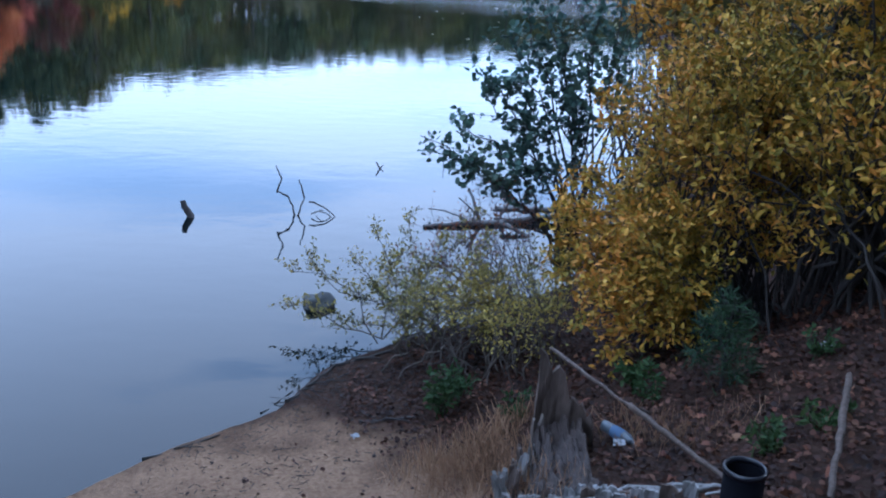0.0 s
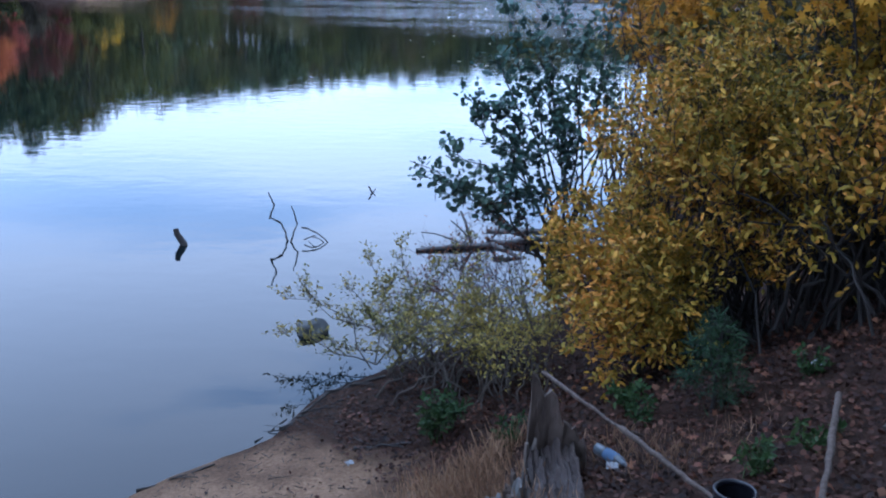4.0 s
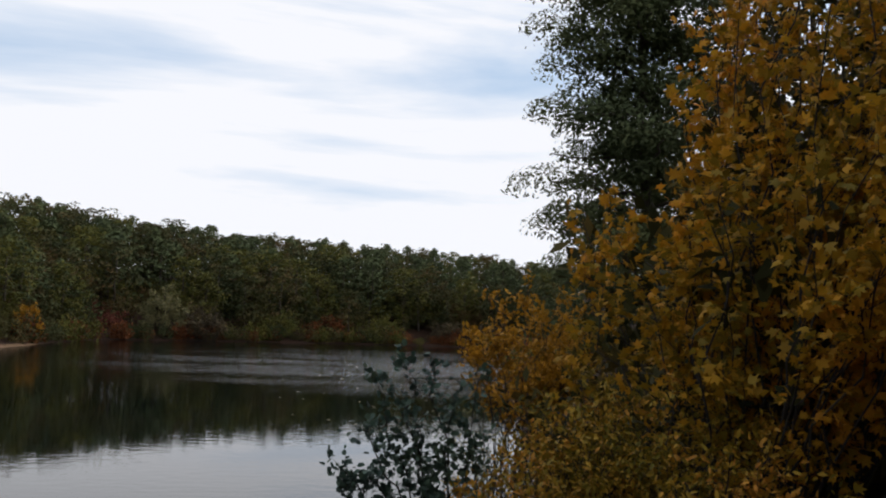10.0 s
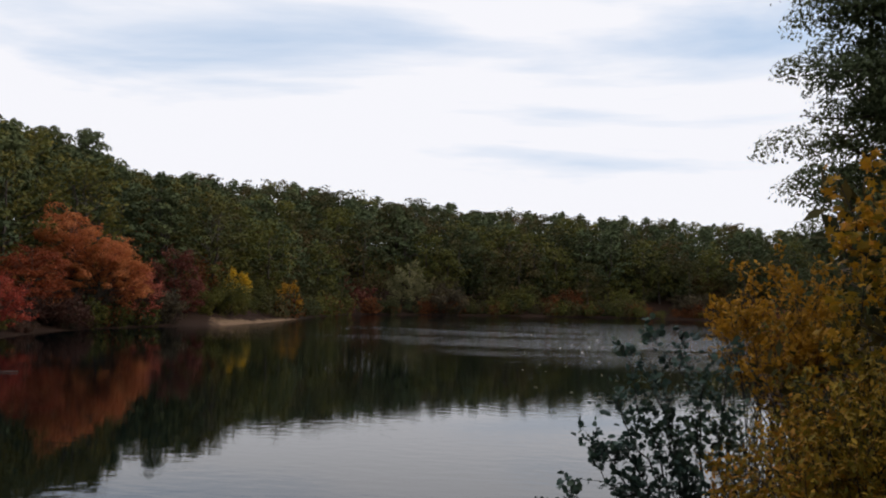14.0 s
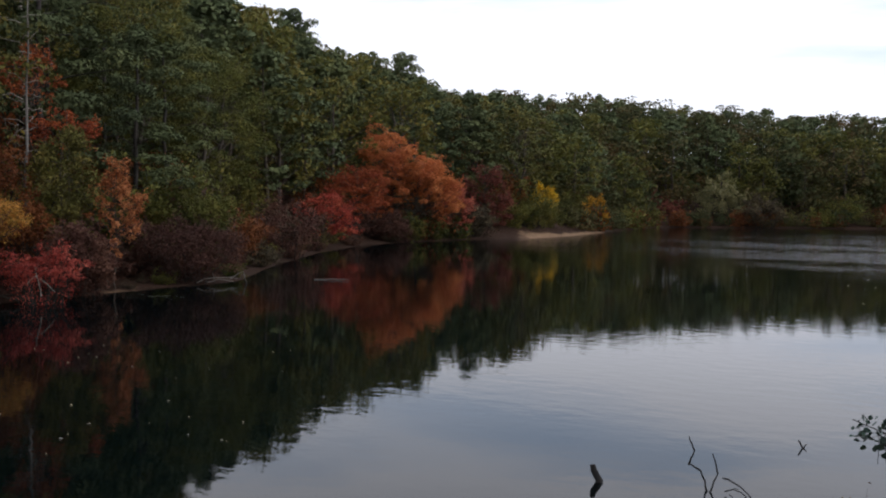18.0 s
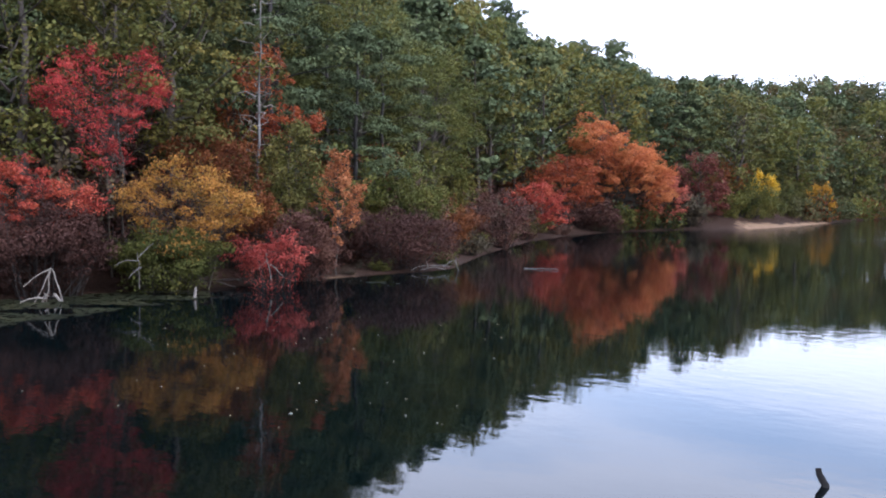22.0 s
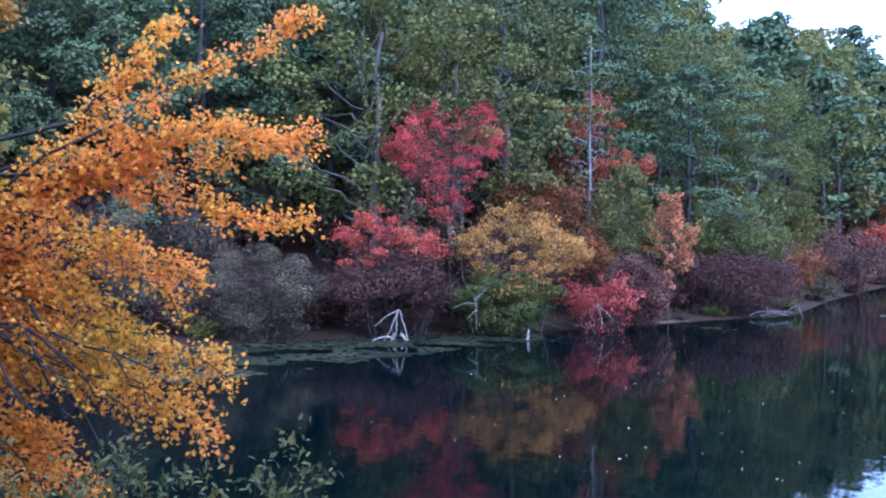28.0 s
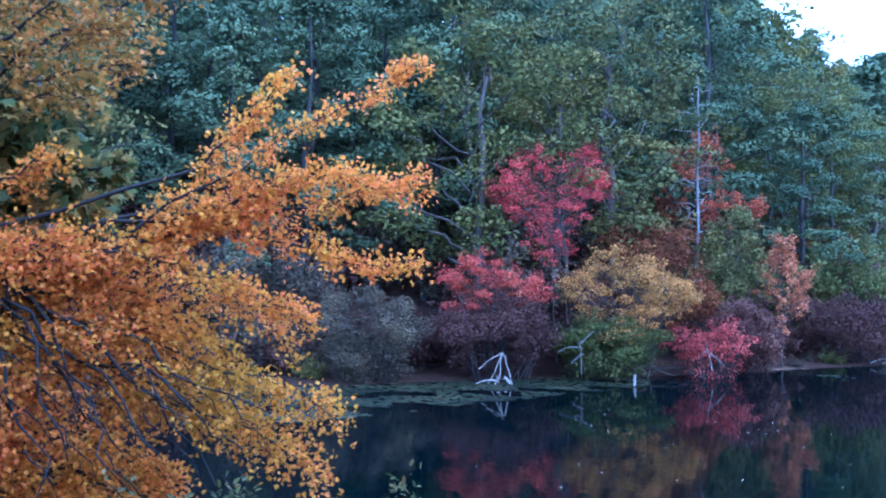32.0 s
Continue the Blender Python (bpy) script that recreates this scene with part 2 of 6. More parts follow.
TALL_LEAF = leaf_material("tall_tree_leaves", [(0.09, 0.085, 0.014), (0.3, 0.19, 0.02), (0.54, 0.27, 0.022), (0.6, 0.24, 0.025)], 0.36, patch=0.9)
ALDER_LEAF = leaf_material("alder_leaves", [(0.034, 0.06, 0.052), (0.062, 0.105, 0.08), (0.1, 0.14, 0.085)], 0.22, 0.38)
SPRIG_LEAF = leaf_material("sprig_leaves", [(0.09, 0.095, 0.03), (0.23, 0.185, 0.042), (0.38, 0.27, 0.05)], 0.3, patch=2)
MAPLE_LEAF = leaf_material("maple_leaves", [(0.46, 0.28, 0.018), (0.7, 0.37, 0.025), (0.77, 0.32, 0.03), (0.76, 0.22, 0.05)], 0.45, 0.5, patch=0.8)
OAKGREEN_LEAF = leaf_material("green_oak_leaves", [(0.045, 0.065, 0.022), (0.13, 0.14, 0.036), (0.34, 0.22, 0.05), (0.42, 0.2, 0.06)], 0.4, patch=1)
WEED_LEAF = leaf_material("weed_leaves", [(0.02, 0.04, 0.014), (0.04, 0.07, 0.022), (0.08, 0.09, 0.028)], 0.3)
FERN_LEAF = leaf_material("dark_needles", [(0.01, 0.024, 0.012), (0.02, 0.04, 0.018), (0.038, 0.058, 0.024)], 0.1, 0.8)
STRAW = leaf_material("dry_grass_blades", [(0.1, 0.056, 0.032), (0.22, 0.13, 0.072), (0.38, 0.25, 0.145)], 0.25)
LITTER = leaf_material("fallen_leaves_litter", [(0.011, 0.006, 0.005), (0.026, 0.013, 0.009), (0.06, 0.025, 0.015), (0.12, 0.06, 0.034)], 0.1, 0.7, patch=3)
PAD = leaf_material("lily_pad_skin", [(0.01, 0.012, 0.007), (0.026, 0.028, 0.013), (0.075, 0.066, 0.03)], 0.05, 0.45, patch=0.6)
FLOAT = leaf_material("floating_leaf_skin", [(0.25, 0.2, 0.08), (0.5, 0.42, 0.25), (0.7, 0.66, 0.55)], 0.05, 0.5)


def plain(name, col, rough=0.5, metal=0.0, gloss=0.5):
    m, n, l, p = material(name)
    noi = n.new("ShaderNodeTexNoise")
    noi.inputs["Scale"].default_value, noi.inputs["Detail"].default_value = 18, 4
    r = ramp(n, [tuple(c * 0.75 for c in col), tuple(min(1, c * 1.2) for c in col)])
    l.new(noi.outputs["Fac"], r.inputs["Fac"])
    l.new(r.outputs["Color"], p.inputs["Base Color"])
    p.inputs["Roughness"].default_value, p.inputs["Metallic"].default_value = rough, metal
    p.inputs["Specular IOR Level"].default_value = gloss
    return m


# ground: sand, leaf litter, mud
GROUND, gn, gl, gp = material("earth")
g_geo = gn.new("ShaderNodeNewGeometry")
g_at = gn.new("ShaderNodeAttribute")
g_at.attribute_name = "sand"
g_n1 = gn.new("ShaderNodeTexNoise")
g_n1.inputs["Scale"].default_value, g_n1.inputs["Detail"].default_value = 34, 10
g_n1.inputs["Roughness"].default_value = 0.68
g_n2 = gn.new("ShaderNodeTexNoise")
g_n2.inputs["Scale"].default_value, g_n2.inputs["Detail"].default_value = 1.7, 5
g_v = gn.new("ShaderNodeTexVoronoi")
g_v.inputs["Scale"].default_value = 16
for q in (g_n1, g_n2, g_v):
    gl.new(g_geo.outputs["Position"], q.inputs["Vector"])
g_sand = ramp(gn, [(0.03, 0.017, 0.01), (0.125, 0.075, 0.045), (0.3, 0.19, 0.112), (0.46, 0.32, 0.2)])
g_lit = ramp(gn, [(0.008, 0.005, 0.0035), (0.022, 0.012, 0.008), (0.048, 0.025, 0.016), (0.02, 0.014, 0.009)])
g_add = gn.new("ShaderNodeMath")
g_add.operation = "MULTIPLY_ADD"
g_add.inputs[1].default_value = 0.3
gl.new(g_n2.outputs["Fac"], g_add.inputs[0])
g_half = gn.new("ShaderNodeMath")
g_half.operation = "MULTIPLY"
g_half.inputs[1].default_value = 0.75
gl.new(g_n1.outputs["Fac"], g_half.inputs[0])
gl.new(g_half.outputs[0], g_add.inputs[2])
gl.new(g_add.outputs[0], g_sand.inputs["Fac"])
g_sep = gn.new("ShaderNodeSeparateColor")
gl.new(g_v.outputs["Color"], g_sep.inputs["Color"])
g_lm = gn.new("ShaderNodeMath")
g_lm.operation = "MULTIPLY_ADD"
g_lm.inputs[1].default_value = 0.5
gl.new(g_sep.outputs["Red"], g_lm.inputs[0])
gl.new(g_half.outputs[0], g_lm.inputs[2])
gl.new(g_lm.outputs[0], g_lit.inputs["Fac"])
g_edge = gn.new("ShaderNodeMath")
g_edge.operation = "MULTIPLY_ADD"
gl.new(g_n2.outputs["Fac"], g_edge.inputs[0])
g_edge.inputs[1].default_value, g_edge.inputs[2].default_value = 0.9, -0.45
g_sum = gn.new("ShaderNodeMath")
g_sum.operation = "ADD"
g_sum.use_clamp = True
gl.new(g_at.outputs["Fac"], g_sum.inputs[0])
gl.new(g_edge.outputs[0], g_sum.inputs[1])
g_step = gn.new("ShaderNodeMapRange")
g_step.inputs["From Min"].default_value, g_step.inputs["From Max"].default_value = 0.3, 0.7
gl.new(g_sum.outputs[0], g_step.inputs["Value"])
g_mix = gn.new("ShaderNodeMix")
g_mix.data_type = "RGBA"
gl.new(g_step.outputs["Result"], g_mix.inputs["Factor"])
gl.new(g_lit.outputs["Color"], g_mix.inputs["A"])
gl.new(g_sand.outputs["Color"], g_mix.inputs["B"])
gl.new(g_mix.outputs["Result"], gp.inputs["Base Color"])
g_b = gn.new("ShaderNodeBump")
g_b.inputs["Strength"].default_value, g_b.inputs["Distance"].default_value = 0.9, 0.05
gl.new(g_n1.outputs["Fac"], g_b.inputs["Height"])
gl.new(g_b.outputs["Normal"], gp.inputs["Normal"])
gp.inputs["Roughness"].default_value, gp.inputs["Specular IOR Level"].default_value = 0.95, 0.12

# water: dark, mirror-like, with small ripples and wind patches
WATER, an, al, ap = material("pond_water")
a_geo = an.new("ShaderNodeNewGeometry")
a_m1 = an.new("ShaderNodeMapping")
a_m1.inputs["Scale"].default_value = (1.3, 2.0, 1.0)
al.new(a_geo.outputs["Position"], a_m1.inputs["Vector"])
a_n1 = an.new("ShaderNodeTexNoise")
a_n1.inputs["Scale"].default_value, a_n1.inputs["Detail"].default_value = 1.5, 3
a_n2 = an.new("ShaderNodeTexNoise")
a_n2.inputs["Scale"].default_value, a_n2.inputs["Detail"].default_value = 0.045, 3
al.new(a_m1.outputs["Vector"], a_n1.inputs["Vector"])
al.new(a_m1.outputs["Vector"], a_n2.inputs["Vector"])
a_r = an.new("ShaderNodeMapRange")
a_r.inputs["From Min"].default_value, a_r.inputs["From Max"].default_value = 0.42, 0.62
a_r.inputs["To Min"].default_value, a_r.inputs["To Max"].default_value = 0.12, 0.42
al.new(a_n2.outputs["Fac"], a_r.inputs["Value"])
a_far = an.new("ShaderNodeVectorMath")
a_far.operation = "DISTANCE"
a_far.inputs[1].default_value = (11, 82, 0)
al.new(a_geo.outputs["Position"], a_far.inputs[0])
a_w = an.new("ShaderNodeMapRange")
a_w.inputs["From Min"].default_value, a_w.inputs["From Max"].default_value = 16, 44
a_w.inputs["To Min"].default_value, a_w.inputs["To Max"].default_value = 1.0, 0.0
al.new(a_far.outputs["Value"], a_w.inputs["Value"])
a_n3 = an.new("ShaderNodeTexNoise")
a_n3.inputs["Scale"].default_value, a_n3.inputs["Detail"].default_value = 0.09, 4
a_m3 = an.new("ShaderNodeMapping")
a_m3.inputs["Scale"].default_value = (0.7, 2.4, 1.0)
al.new(a_geo.outputs["Position"], a_m3.inputs["Vector"])
al.new(a_m3.outputs["Vector"], a_n3.inputs["Vector"])
a_r3 = an.new("ShaderNodeMapRange")
a_r3.inputs["From Min"].default_value, a_r3.inputs["From Max"].default_value = 0.3, 0.55
al.new(a_n3.outputs["Fac"], a_r3.inputs["Value"])
a_wm = an.new("ShaderNodeMath")
a_wm.operation = "MULTIPLY"
al.new(a_w.outputs["Result"], a_wm.inputs[0])
al.new(a_r3.outputs["Result"], a_wm.inputs[1])
a_n4 = an.new("ShaderNodeTexNoise")
a_n4.inputs["Scale"].default_value, a_n4.inputs["Detail"].default_value = 5.0, 2
al.new(a_m1.outputs["Vector"], a_n4.inputs["Vector"])
a_b2 = an.new("ShaderNodeBump")
a_b2.inputs["Distance"].default_value = 0.03
al.new(a_wm.outputs[0], a_b2.inputs["Strength"])
al.new(a_n4.outputs["Fac"], a_b2.inputs["Height"])
a_b = an.new("ShaderNodeBump")
a_b.inputs["Distance"].default_value = 0.012
al.new(a_r.outputs["Result"], a_b.inputs["Strength"])
al.new(a_b2.outputs["Normal"], a_b.inputs["Normal"])
al.new(a_n1.outputs["Fac"], a_b.inputs["Height"])
al.new(a_b.outputs["Normal"], ap.inputs["Normal"])
ap.inputs["Base Color"].default_value = (0.0004, 0.0024, 0.003, 1)
ap.inputs["Roughness"].default_value = 0.03
ap.inputs["IOR"].default_value = 1.33


# ---------- meshes ----------
def mesh_from(name, verts, faces, mat):
    """A mesh from an array of points and a list of index arrays, each of one face size."""
    me = bpy.data.meshes.new(name)
    v = np.asarray(verts, np.float32)
    me.vertices.add(len(v))
    me.vertices.foreach_set("co", v.ravel())
    faces = [np.asarray(f, np.int32) for f in faces if len(f)]
    loops = np.concatenate([f.ravel() for f in faces])
    totals = np.concatenate([np.full(len(f), f.shape[1], np.int32) for f in faces])
    me.loops.add(len(loops))
    me.loops.foreach_set("vertex_index", loops)
    me.polygons.add(len(totals))
    me.polygons.foreach_set("loop_start", np.concatenate([[0], np.cumsum(totals)[:-1]]).astype(np.int32))
    me.update(calc_edges=True)
    me.materials.append(mat)
    return me


def part(name, data, parent, label=""):
    ob = new(name, data)
    ob.parent = parent
    return tagged(ob, label)


def part_bm(name, bm, mat, parent, label="", smooth=False):
    me = bpy.data.meshes.new(name)
    bm.normal_update()
    bm.to_mesh(me)
    bm.free()
    me.materials.append(mat)
    if smooth:
        me.shade_smooth()
    return part(name, me, parent, label)


def thing(name, x, y, z, label, category, group="", kind="", rz=0):
    ob = new(name)
    ob.matrix_basis = pose(x, y, z, 0, 0, rz)
    return tagged(ob, label, category, group, kind)


def unit(v):
    v = np.asarray(v, float)
    return v / (np.linalg.norm(v, axis=-1, keepdims=True) + 1e-9)


# leaf outlines: along, across, up; then faces
OVAL = (np.array([(0, 0, 0), (.33, .21, .07), (.7, .18, .04), (1, 0, -.08), (.7, -.18, .04), (.33, -.21, .07)]), np.array([(0, 1, 2, 3), (0, 3, 4, 5)]))
ROUND = (np.array([(0, 0, 0), (.3, .34, .08), (.75, .34, .06), (1, 0, -.04), (.75, -.34, .06), (.3, -.34, .08)]), np.array([(0, 1, 2, 3), (0, 3, 4, 5)]))
LOBED = (np.array([(.35, 0, .03), (1, 0, -.12), (.62, .16, .02), (.78, .5, -.06), (.36, .27, .03), (.1, .52, -.08), (0, 0, 0), (.62, -.16, .02), (.78, -.5, -.06), (.36, -.27, .03), (.1, -.52, -.08)]),
         np.array([(0, 7, 1, 2), (0, 2, 3, 4), (0, 4, 5, 6), (0, 6, 10, 9), (0, 9, 8, 7)]))
BLADE = (np.array([(0, 0, 0), (.55, .24, .05), (1, 0, 0), (.55, -.24, .05)]), np.array([(0, 1, 2, 3)]))
NEEDLE = (np.array([(0, .05, 0), (0, -.05, 0), (1, -.02, -.05), (1, .02, -.05)]), np.array([(0, 1, 2, 3)]))
GRASS = (np.array([(0, .009, 0), (0, -.009, 0), (.6, -.007, .06), (1, 0, -.08), (.6, .007, .06)]), np.array([(0, 1, 2, 4)]))
TUFT = (np.array([(0, 0, 0), (.6, .33, .06), (1, 0, 0), (.6, -.33, .06)]), np.array([(0, 1, 2, 3)]))


class Plant:
    """Gathers the stems and leaves of one plant, as arrays."""

    def __init__(self, seed):
        self.r = np.random.default_rng(seed)
        self.tv, self.tf, self.n = [], [], 0
        self.lp, self.la, self.ln, self.ls = [], [], [], []

    def tube(self, pts, r0, r1, sides=5, rough=0.0):
        pts = np.asarray(pts, float)
        k = len(pts)
        d = unit(np.gradient(pts, axis=0))
        ref = np.where(np.abs(d[:, 2:3]) > .9, np.array([[1., 0, 0]]), np.array([[0, 0, 1.]]))
        a = unit(np.cross(d, ref))
        b = np.cross(d, a)
        rad = np.linspace(r0, r1, k)[:, None, None] * (1 + rough * self.r.normal(0, 1, (k, sides, 1)))
        ang = np.arange(sides) * 2 * np.pi / sides
        ring = pts[:, None] + rad * (a[:, None] * np.cos(ang)[None, :, None] + b[:, None] * np.sin(ang)[None, :, None])
        i = np.arange(k - 1)[:, None] * sides
        j = np.arange(sides)[None]
        f = np.stack([i + j, i + (j + 1) % sides, i + sides + (j + 1) % sides, i + sides + j], -1).reshape(-1, 4)
        self.tv.append(ring.reshape(-1, 3))
        self.tf.append(f + self.n)
        self.n += k * sides

    def leaf(self, pos, axis, size, up=0.8, face=None):
        pos = np.atleast_2d(pos)
        n = len(pos)
        self.lp.append(pos)
        self.la.append(unit(axis))
        self.ln.append(np.array([0, 0, up]) + self.r.normal(0, .6, (n, 3)) if face is None else face)
        self.ls.append(size * self.r.uniform(.65, 1.25, n))

    def path(self, a, b, arch=0.0, wob=0.04, k=6):
        a, b = np.asarray(a, float), np.asarray(b, float)
        t = np.linspace(0, 1, k)[:, None]
        L = np.linalg.norm(b - a)
        p = a + (b - a) * t + np.array([0, 0, 1]) * arch * L * 4 * t * (1 - t)
        p[1:-1] += self.r.normal(0, wob * L, (k - 2, 3))
        return p

    def limb(self, a, b, r0, arch=0.05, twigs=8, twig=0.5, per=8, size=0.08, lift=0.15, open_=0.9, first=0.25, flat=1.0, loose=0.05, wood=True, tip=0.5):
        """A limb from a to b with side twigs and leaves along them."""
        p = self.path(a, b, arch)
        if wood:
            self.tube(p, r0, r0 * .3, 5)
        k = len(p)
        main = unit(np.asarray(b, float) - np.asarray(a, float))
        r = self.r
        t = r.uniform(first, 1.0, twigs)[:, None]
        i = np.minimum((t[:, 0] * (k - 1)).astype(int), k - 2)
        base = p[i] + (p[i + 1] - p[i]) * (t * (k - 1) - i[:, None])
        side = unit(r.normal(0, 1, (twigs, 3)) * np.array([1, 1, flat]))
        d = unit(main * (.25 + tip * t) + side * open_ + np.array([0, 0, lift]))
        ln = twig * r.uniform(.5, 1.15, (twigs, 1)) * (1.1 - .35 * t)
        end = base + d * ln + np.array([0, 0, -.08]) * ln
        if wood:
            self.sticks(base, end, max(r0 * .25, .002))
        u = r.uniform(.2, 1.05, (twigs, per, 1))
        pos = base[:, None] + (end - base)[:, None] * u + r.normal(0, loose, (twigs, per, 3))
        ax = d[:, None] * .7 + r.normal(0, .75, (twigs, per, 3))
        self.leaf(pos.reshape(-1, 3), ax.reshape(-1, 3), size)

    def sticks(self, a, b, rad):
        """Many thin straight twigs at once, three-sided."""
        d = unit(b - a)
        x = unit(np.cross(d, np.array([.31, .52, .79])))
        y = np.cross(d, x)
        ang = np.arange(3) * 2 * np.pi / 3
        off = x[:, None] * np.cos(ang)[None, :, None] + y[:, None] * np.sin(ang)[None, :, None]
        v = np.concatenate([a[:, None] + off * rad, b[:, None] + off * rad * .4], 1)
        q = np.array([(0, 1, 4, 3), (1, 2, 5, 4), (2, 0, 3, 5)])
        self.tf.append((q[None] + (np.arange(len(a)) * 6)[:, None, None]).reshape(-1, 4) + self.n)
        self.tv.append(v.reshape(-1, 3))
        self.n += len(a) * 6

    def tufts(self, centre, n, spread, size, up=.5):
        c = centre + self.r.normal(0, 1, (n, 3)) * spread
        ax = self.r.normal(0, 1, (n, 3)) + np.array([0, 0, up])
        self.leaf(c, ax, size, .2)

    def puff(self, c, n, rad, size, low=-.3):
        """A rounded mass of leaves: dense on its upper side, hollow below."""
        d = unit(self.r.normal(0, 1, (n, 3)))
        d[:, 2] = np.where(d[:, 2] < low, -d[:, 2], d[:, 2])
        rad = np.asarray(rad, float)
        c = np.asarray(c) + d * rad * self.r.uniform(.35, 1.06, (n, 1)) ** .5
        out = unit(d / rad)
        along = np.cross(out, self.r.normal(0, 1, (n, 3)))
        self.leaf(c, unit(along) + .35 * out, size, face=out + np.array([0, 0, .25]) + self.r.normal(0, .3, (n, 3)))

    def stems_mesh(self, name, mat):
        return mesh_from(name, np.concatenate(self.tv), [np.concatenate(self.tf)], mat)

    def leaves_mesh(self, name, mat, shape):
        p, a, n, s = np.concatenate(self.lp), np.concatenate(self.la), np.concatenate(self.ln), np.concatenate(self.ls)
        side = unit(np.cross(n, a))
        nn = np.cross(a, side)
        tv, tf = shape
        v = p[:, None] + s[:, None, None] * (a[:, None] * tv[None, :, :1] + side[:, None] * tv[None, :, 1:2] + nn[:, None] * tv[None, :, 2:3])
        f = tf[None] + (np.arange(len(p)) * len(tv))[:, None, None]
        return mesh_from(name, v.reshape(-1, 3), [f.reshape(-1, tf.shape[1])], mat)


# ---------- shore, ground, water ----------
SHORE = np.array([(-2.6, 4.2), (-2.11, 4.85), (-1.65, 5.44), (-1.05, 6.0), (-0.8, 6.7), (-0.2, 7.3), (0.4, 7.8), (1.4, 8.8), (2.4, 10.6), (3.7, 14.5), (6, 24), (10, 46), (17, 73), (30, 108),
                  (34, 131), (18, 131.5), (6, 128.5), (-5, 123), (-15, 116), (-22.5, 111), (-23.6, 98), (-23.8, 81), (-24.8, 72), (-28, 67), (-30, 60), (-30.6, 55), (-28.7, 46),
                  (-25, 36), (-21.6, 28.8), (-22.4, 25), (-22.9, 21), (-23.4, 18), (-24.8, 15.5), (-25.6, 12), (-26.3, 8), (-27.5, 2), (-25, -4), (-18, -6.5), (-12, -4.2), (-8, -1.2), (-5.5, 1.0), (-3.8, 2.7)])


def inland(x, y):
    """Distance from the shore line: positive on land, negative in the pond."""
    x, y = np.asarray(x, float), np.asarray(y, float)
    best = np.full(x.shape, 1e9)
    inside = np.zeros(x.shape, bool)
    for (ax, ay), (bx, by) in zip(SHORE, np.roll(SHORE, -1, 0)):
        dx, dy = bx - ax, by - ay
        t = np.clip(((x - ax) * dx + (y - ay) * dy) / (dx * dx + dy * dy), 0, 1)
        best = np.minimum(best, np.hypot(x - ax - t * dx, y - ay - t * dy))
        if dy:
            inside ^= ((ay > y) != (by > y)) & (x < ax + (y - ay) * dx / dy)
    return np.where(inside, -best, best)


def soft_noise(x, y, s, seed):
    """Smooth value noise made of a few waves."""
    r = np.random.default_rng(seed)
    out = 0
    for k in range(6):
        a, f, ph = r.uniform(0, 6.28), r.uniform(.6, 1.9) / s, r.uniform(0, 6.28)
        out = out + np.sin((x * np.cos(a) + y * np.sin(a)) * f * 6.28 + ph)
    return out / 6


def height(x, y):
    x, y = np.asarray(x, float), np.asarray(y, float)
    d = inland(x, y)
    r = np.hypot(x - 1, y - 1)
    w = np.exp(-(r / 14.0) ** 4)
    e = np.maximum(d, 0)
    bank = .09 * np.minimum(e, 1.3) + .47 * np.clip(e - 1.3, 0, 3.6) + .12 * np.clip(e - 4.9, 0, 20)
    hill = .16 * np.minimum(e, 2) + 11.5 * (1 - np.exp(-np.maximum(e - 2, 0) / 26))
    h = w * bank + (1 - w) * hill
    h = h + soft_noise(x, y, 1.1, 5) * .035 * np.clip(e, 0, 1) + soft_noise(x, y, 9, 6) * .3 * np.clip((e - 4) / 8, 0, 1)
    return np.where(d < 0, np.maximum(.11 * d, -1.6), h)


def ground_z(x, y):
    return float(height(np.array([x]), np.array([y]))[0])


az = np.radians(np.concatenate([np.arange(-46, 106, .45), np.arange(106, 314, 4.0)]))
rad = np.concatenate([[0.02], np.geomspace(.35, 240, 230), [400, 900, 2500]])
RR, AA = np.meshgrid(rad, az, indexing="ij")
GX, GY = -np.sin(AA) * RR, np.cos(AA) * RR
GZ = height(GX, GY)
na = len(az)
i0 = np.arange(len(rad) - 1)[:, None] * na
j0 = np.arange(na)[None]
quads = np.stack([i0 + j0, i0 + na + j0, i0 + na + (j0 + 1) % na, i0 + (j0 + 1) % na], -1).reshape(-1, 4)
g_me = mesh_from("ground", np.stack([GX, GY, GZ], -1).reshape(-1, 3), [quads], GROUND)
GD = inland(GX, GY)
beach = np.exp(-((GX + 1.0) / 1.4) ** 2 - ((GY - 4.0) / 1.6) ** 2) * 1.4 * (GX < 1.2)
spit = np.exp(-((GX + 24.5) / 3.5) ** 2 - ((GY - 80) / 9) ** 4) * 1.4 * np.clip(1.2 - GD / (.9 + 2.2 * np.exp(-((GY - 74) / 3.5) ** 2)), 0, 1)
strip = .5 * np.exp(-((GX + 22.4) / .7) ** 2 - ((GY - 23) / 2.5) ** 2) * np.clip(1 - GD / 1.2, 0, 1) + .1 * np.clip(1 - GD / .45, 0, 1) * (GY > 12) * (GY < 60)
g_attr = g_me.attributes.new("sand", "FLOAT", "POINT")
g_attr.data.foreach_set("value", np.clip(np.maximum(np.maximum(beach, spit), strip), 0, 1).ravel().astype(np.float32))
g_me.shade_smooth()
tagged(new("ground", g_me), "sandy beach and leaf-covered wooded banks round a pond", "ground", kind="structure")

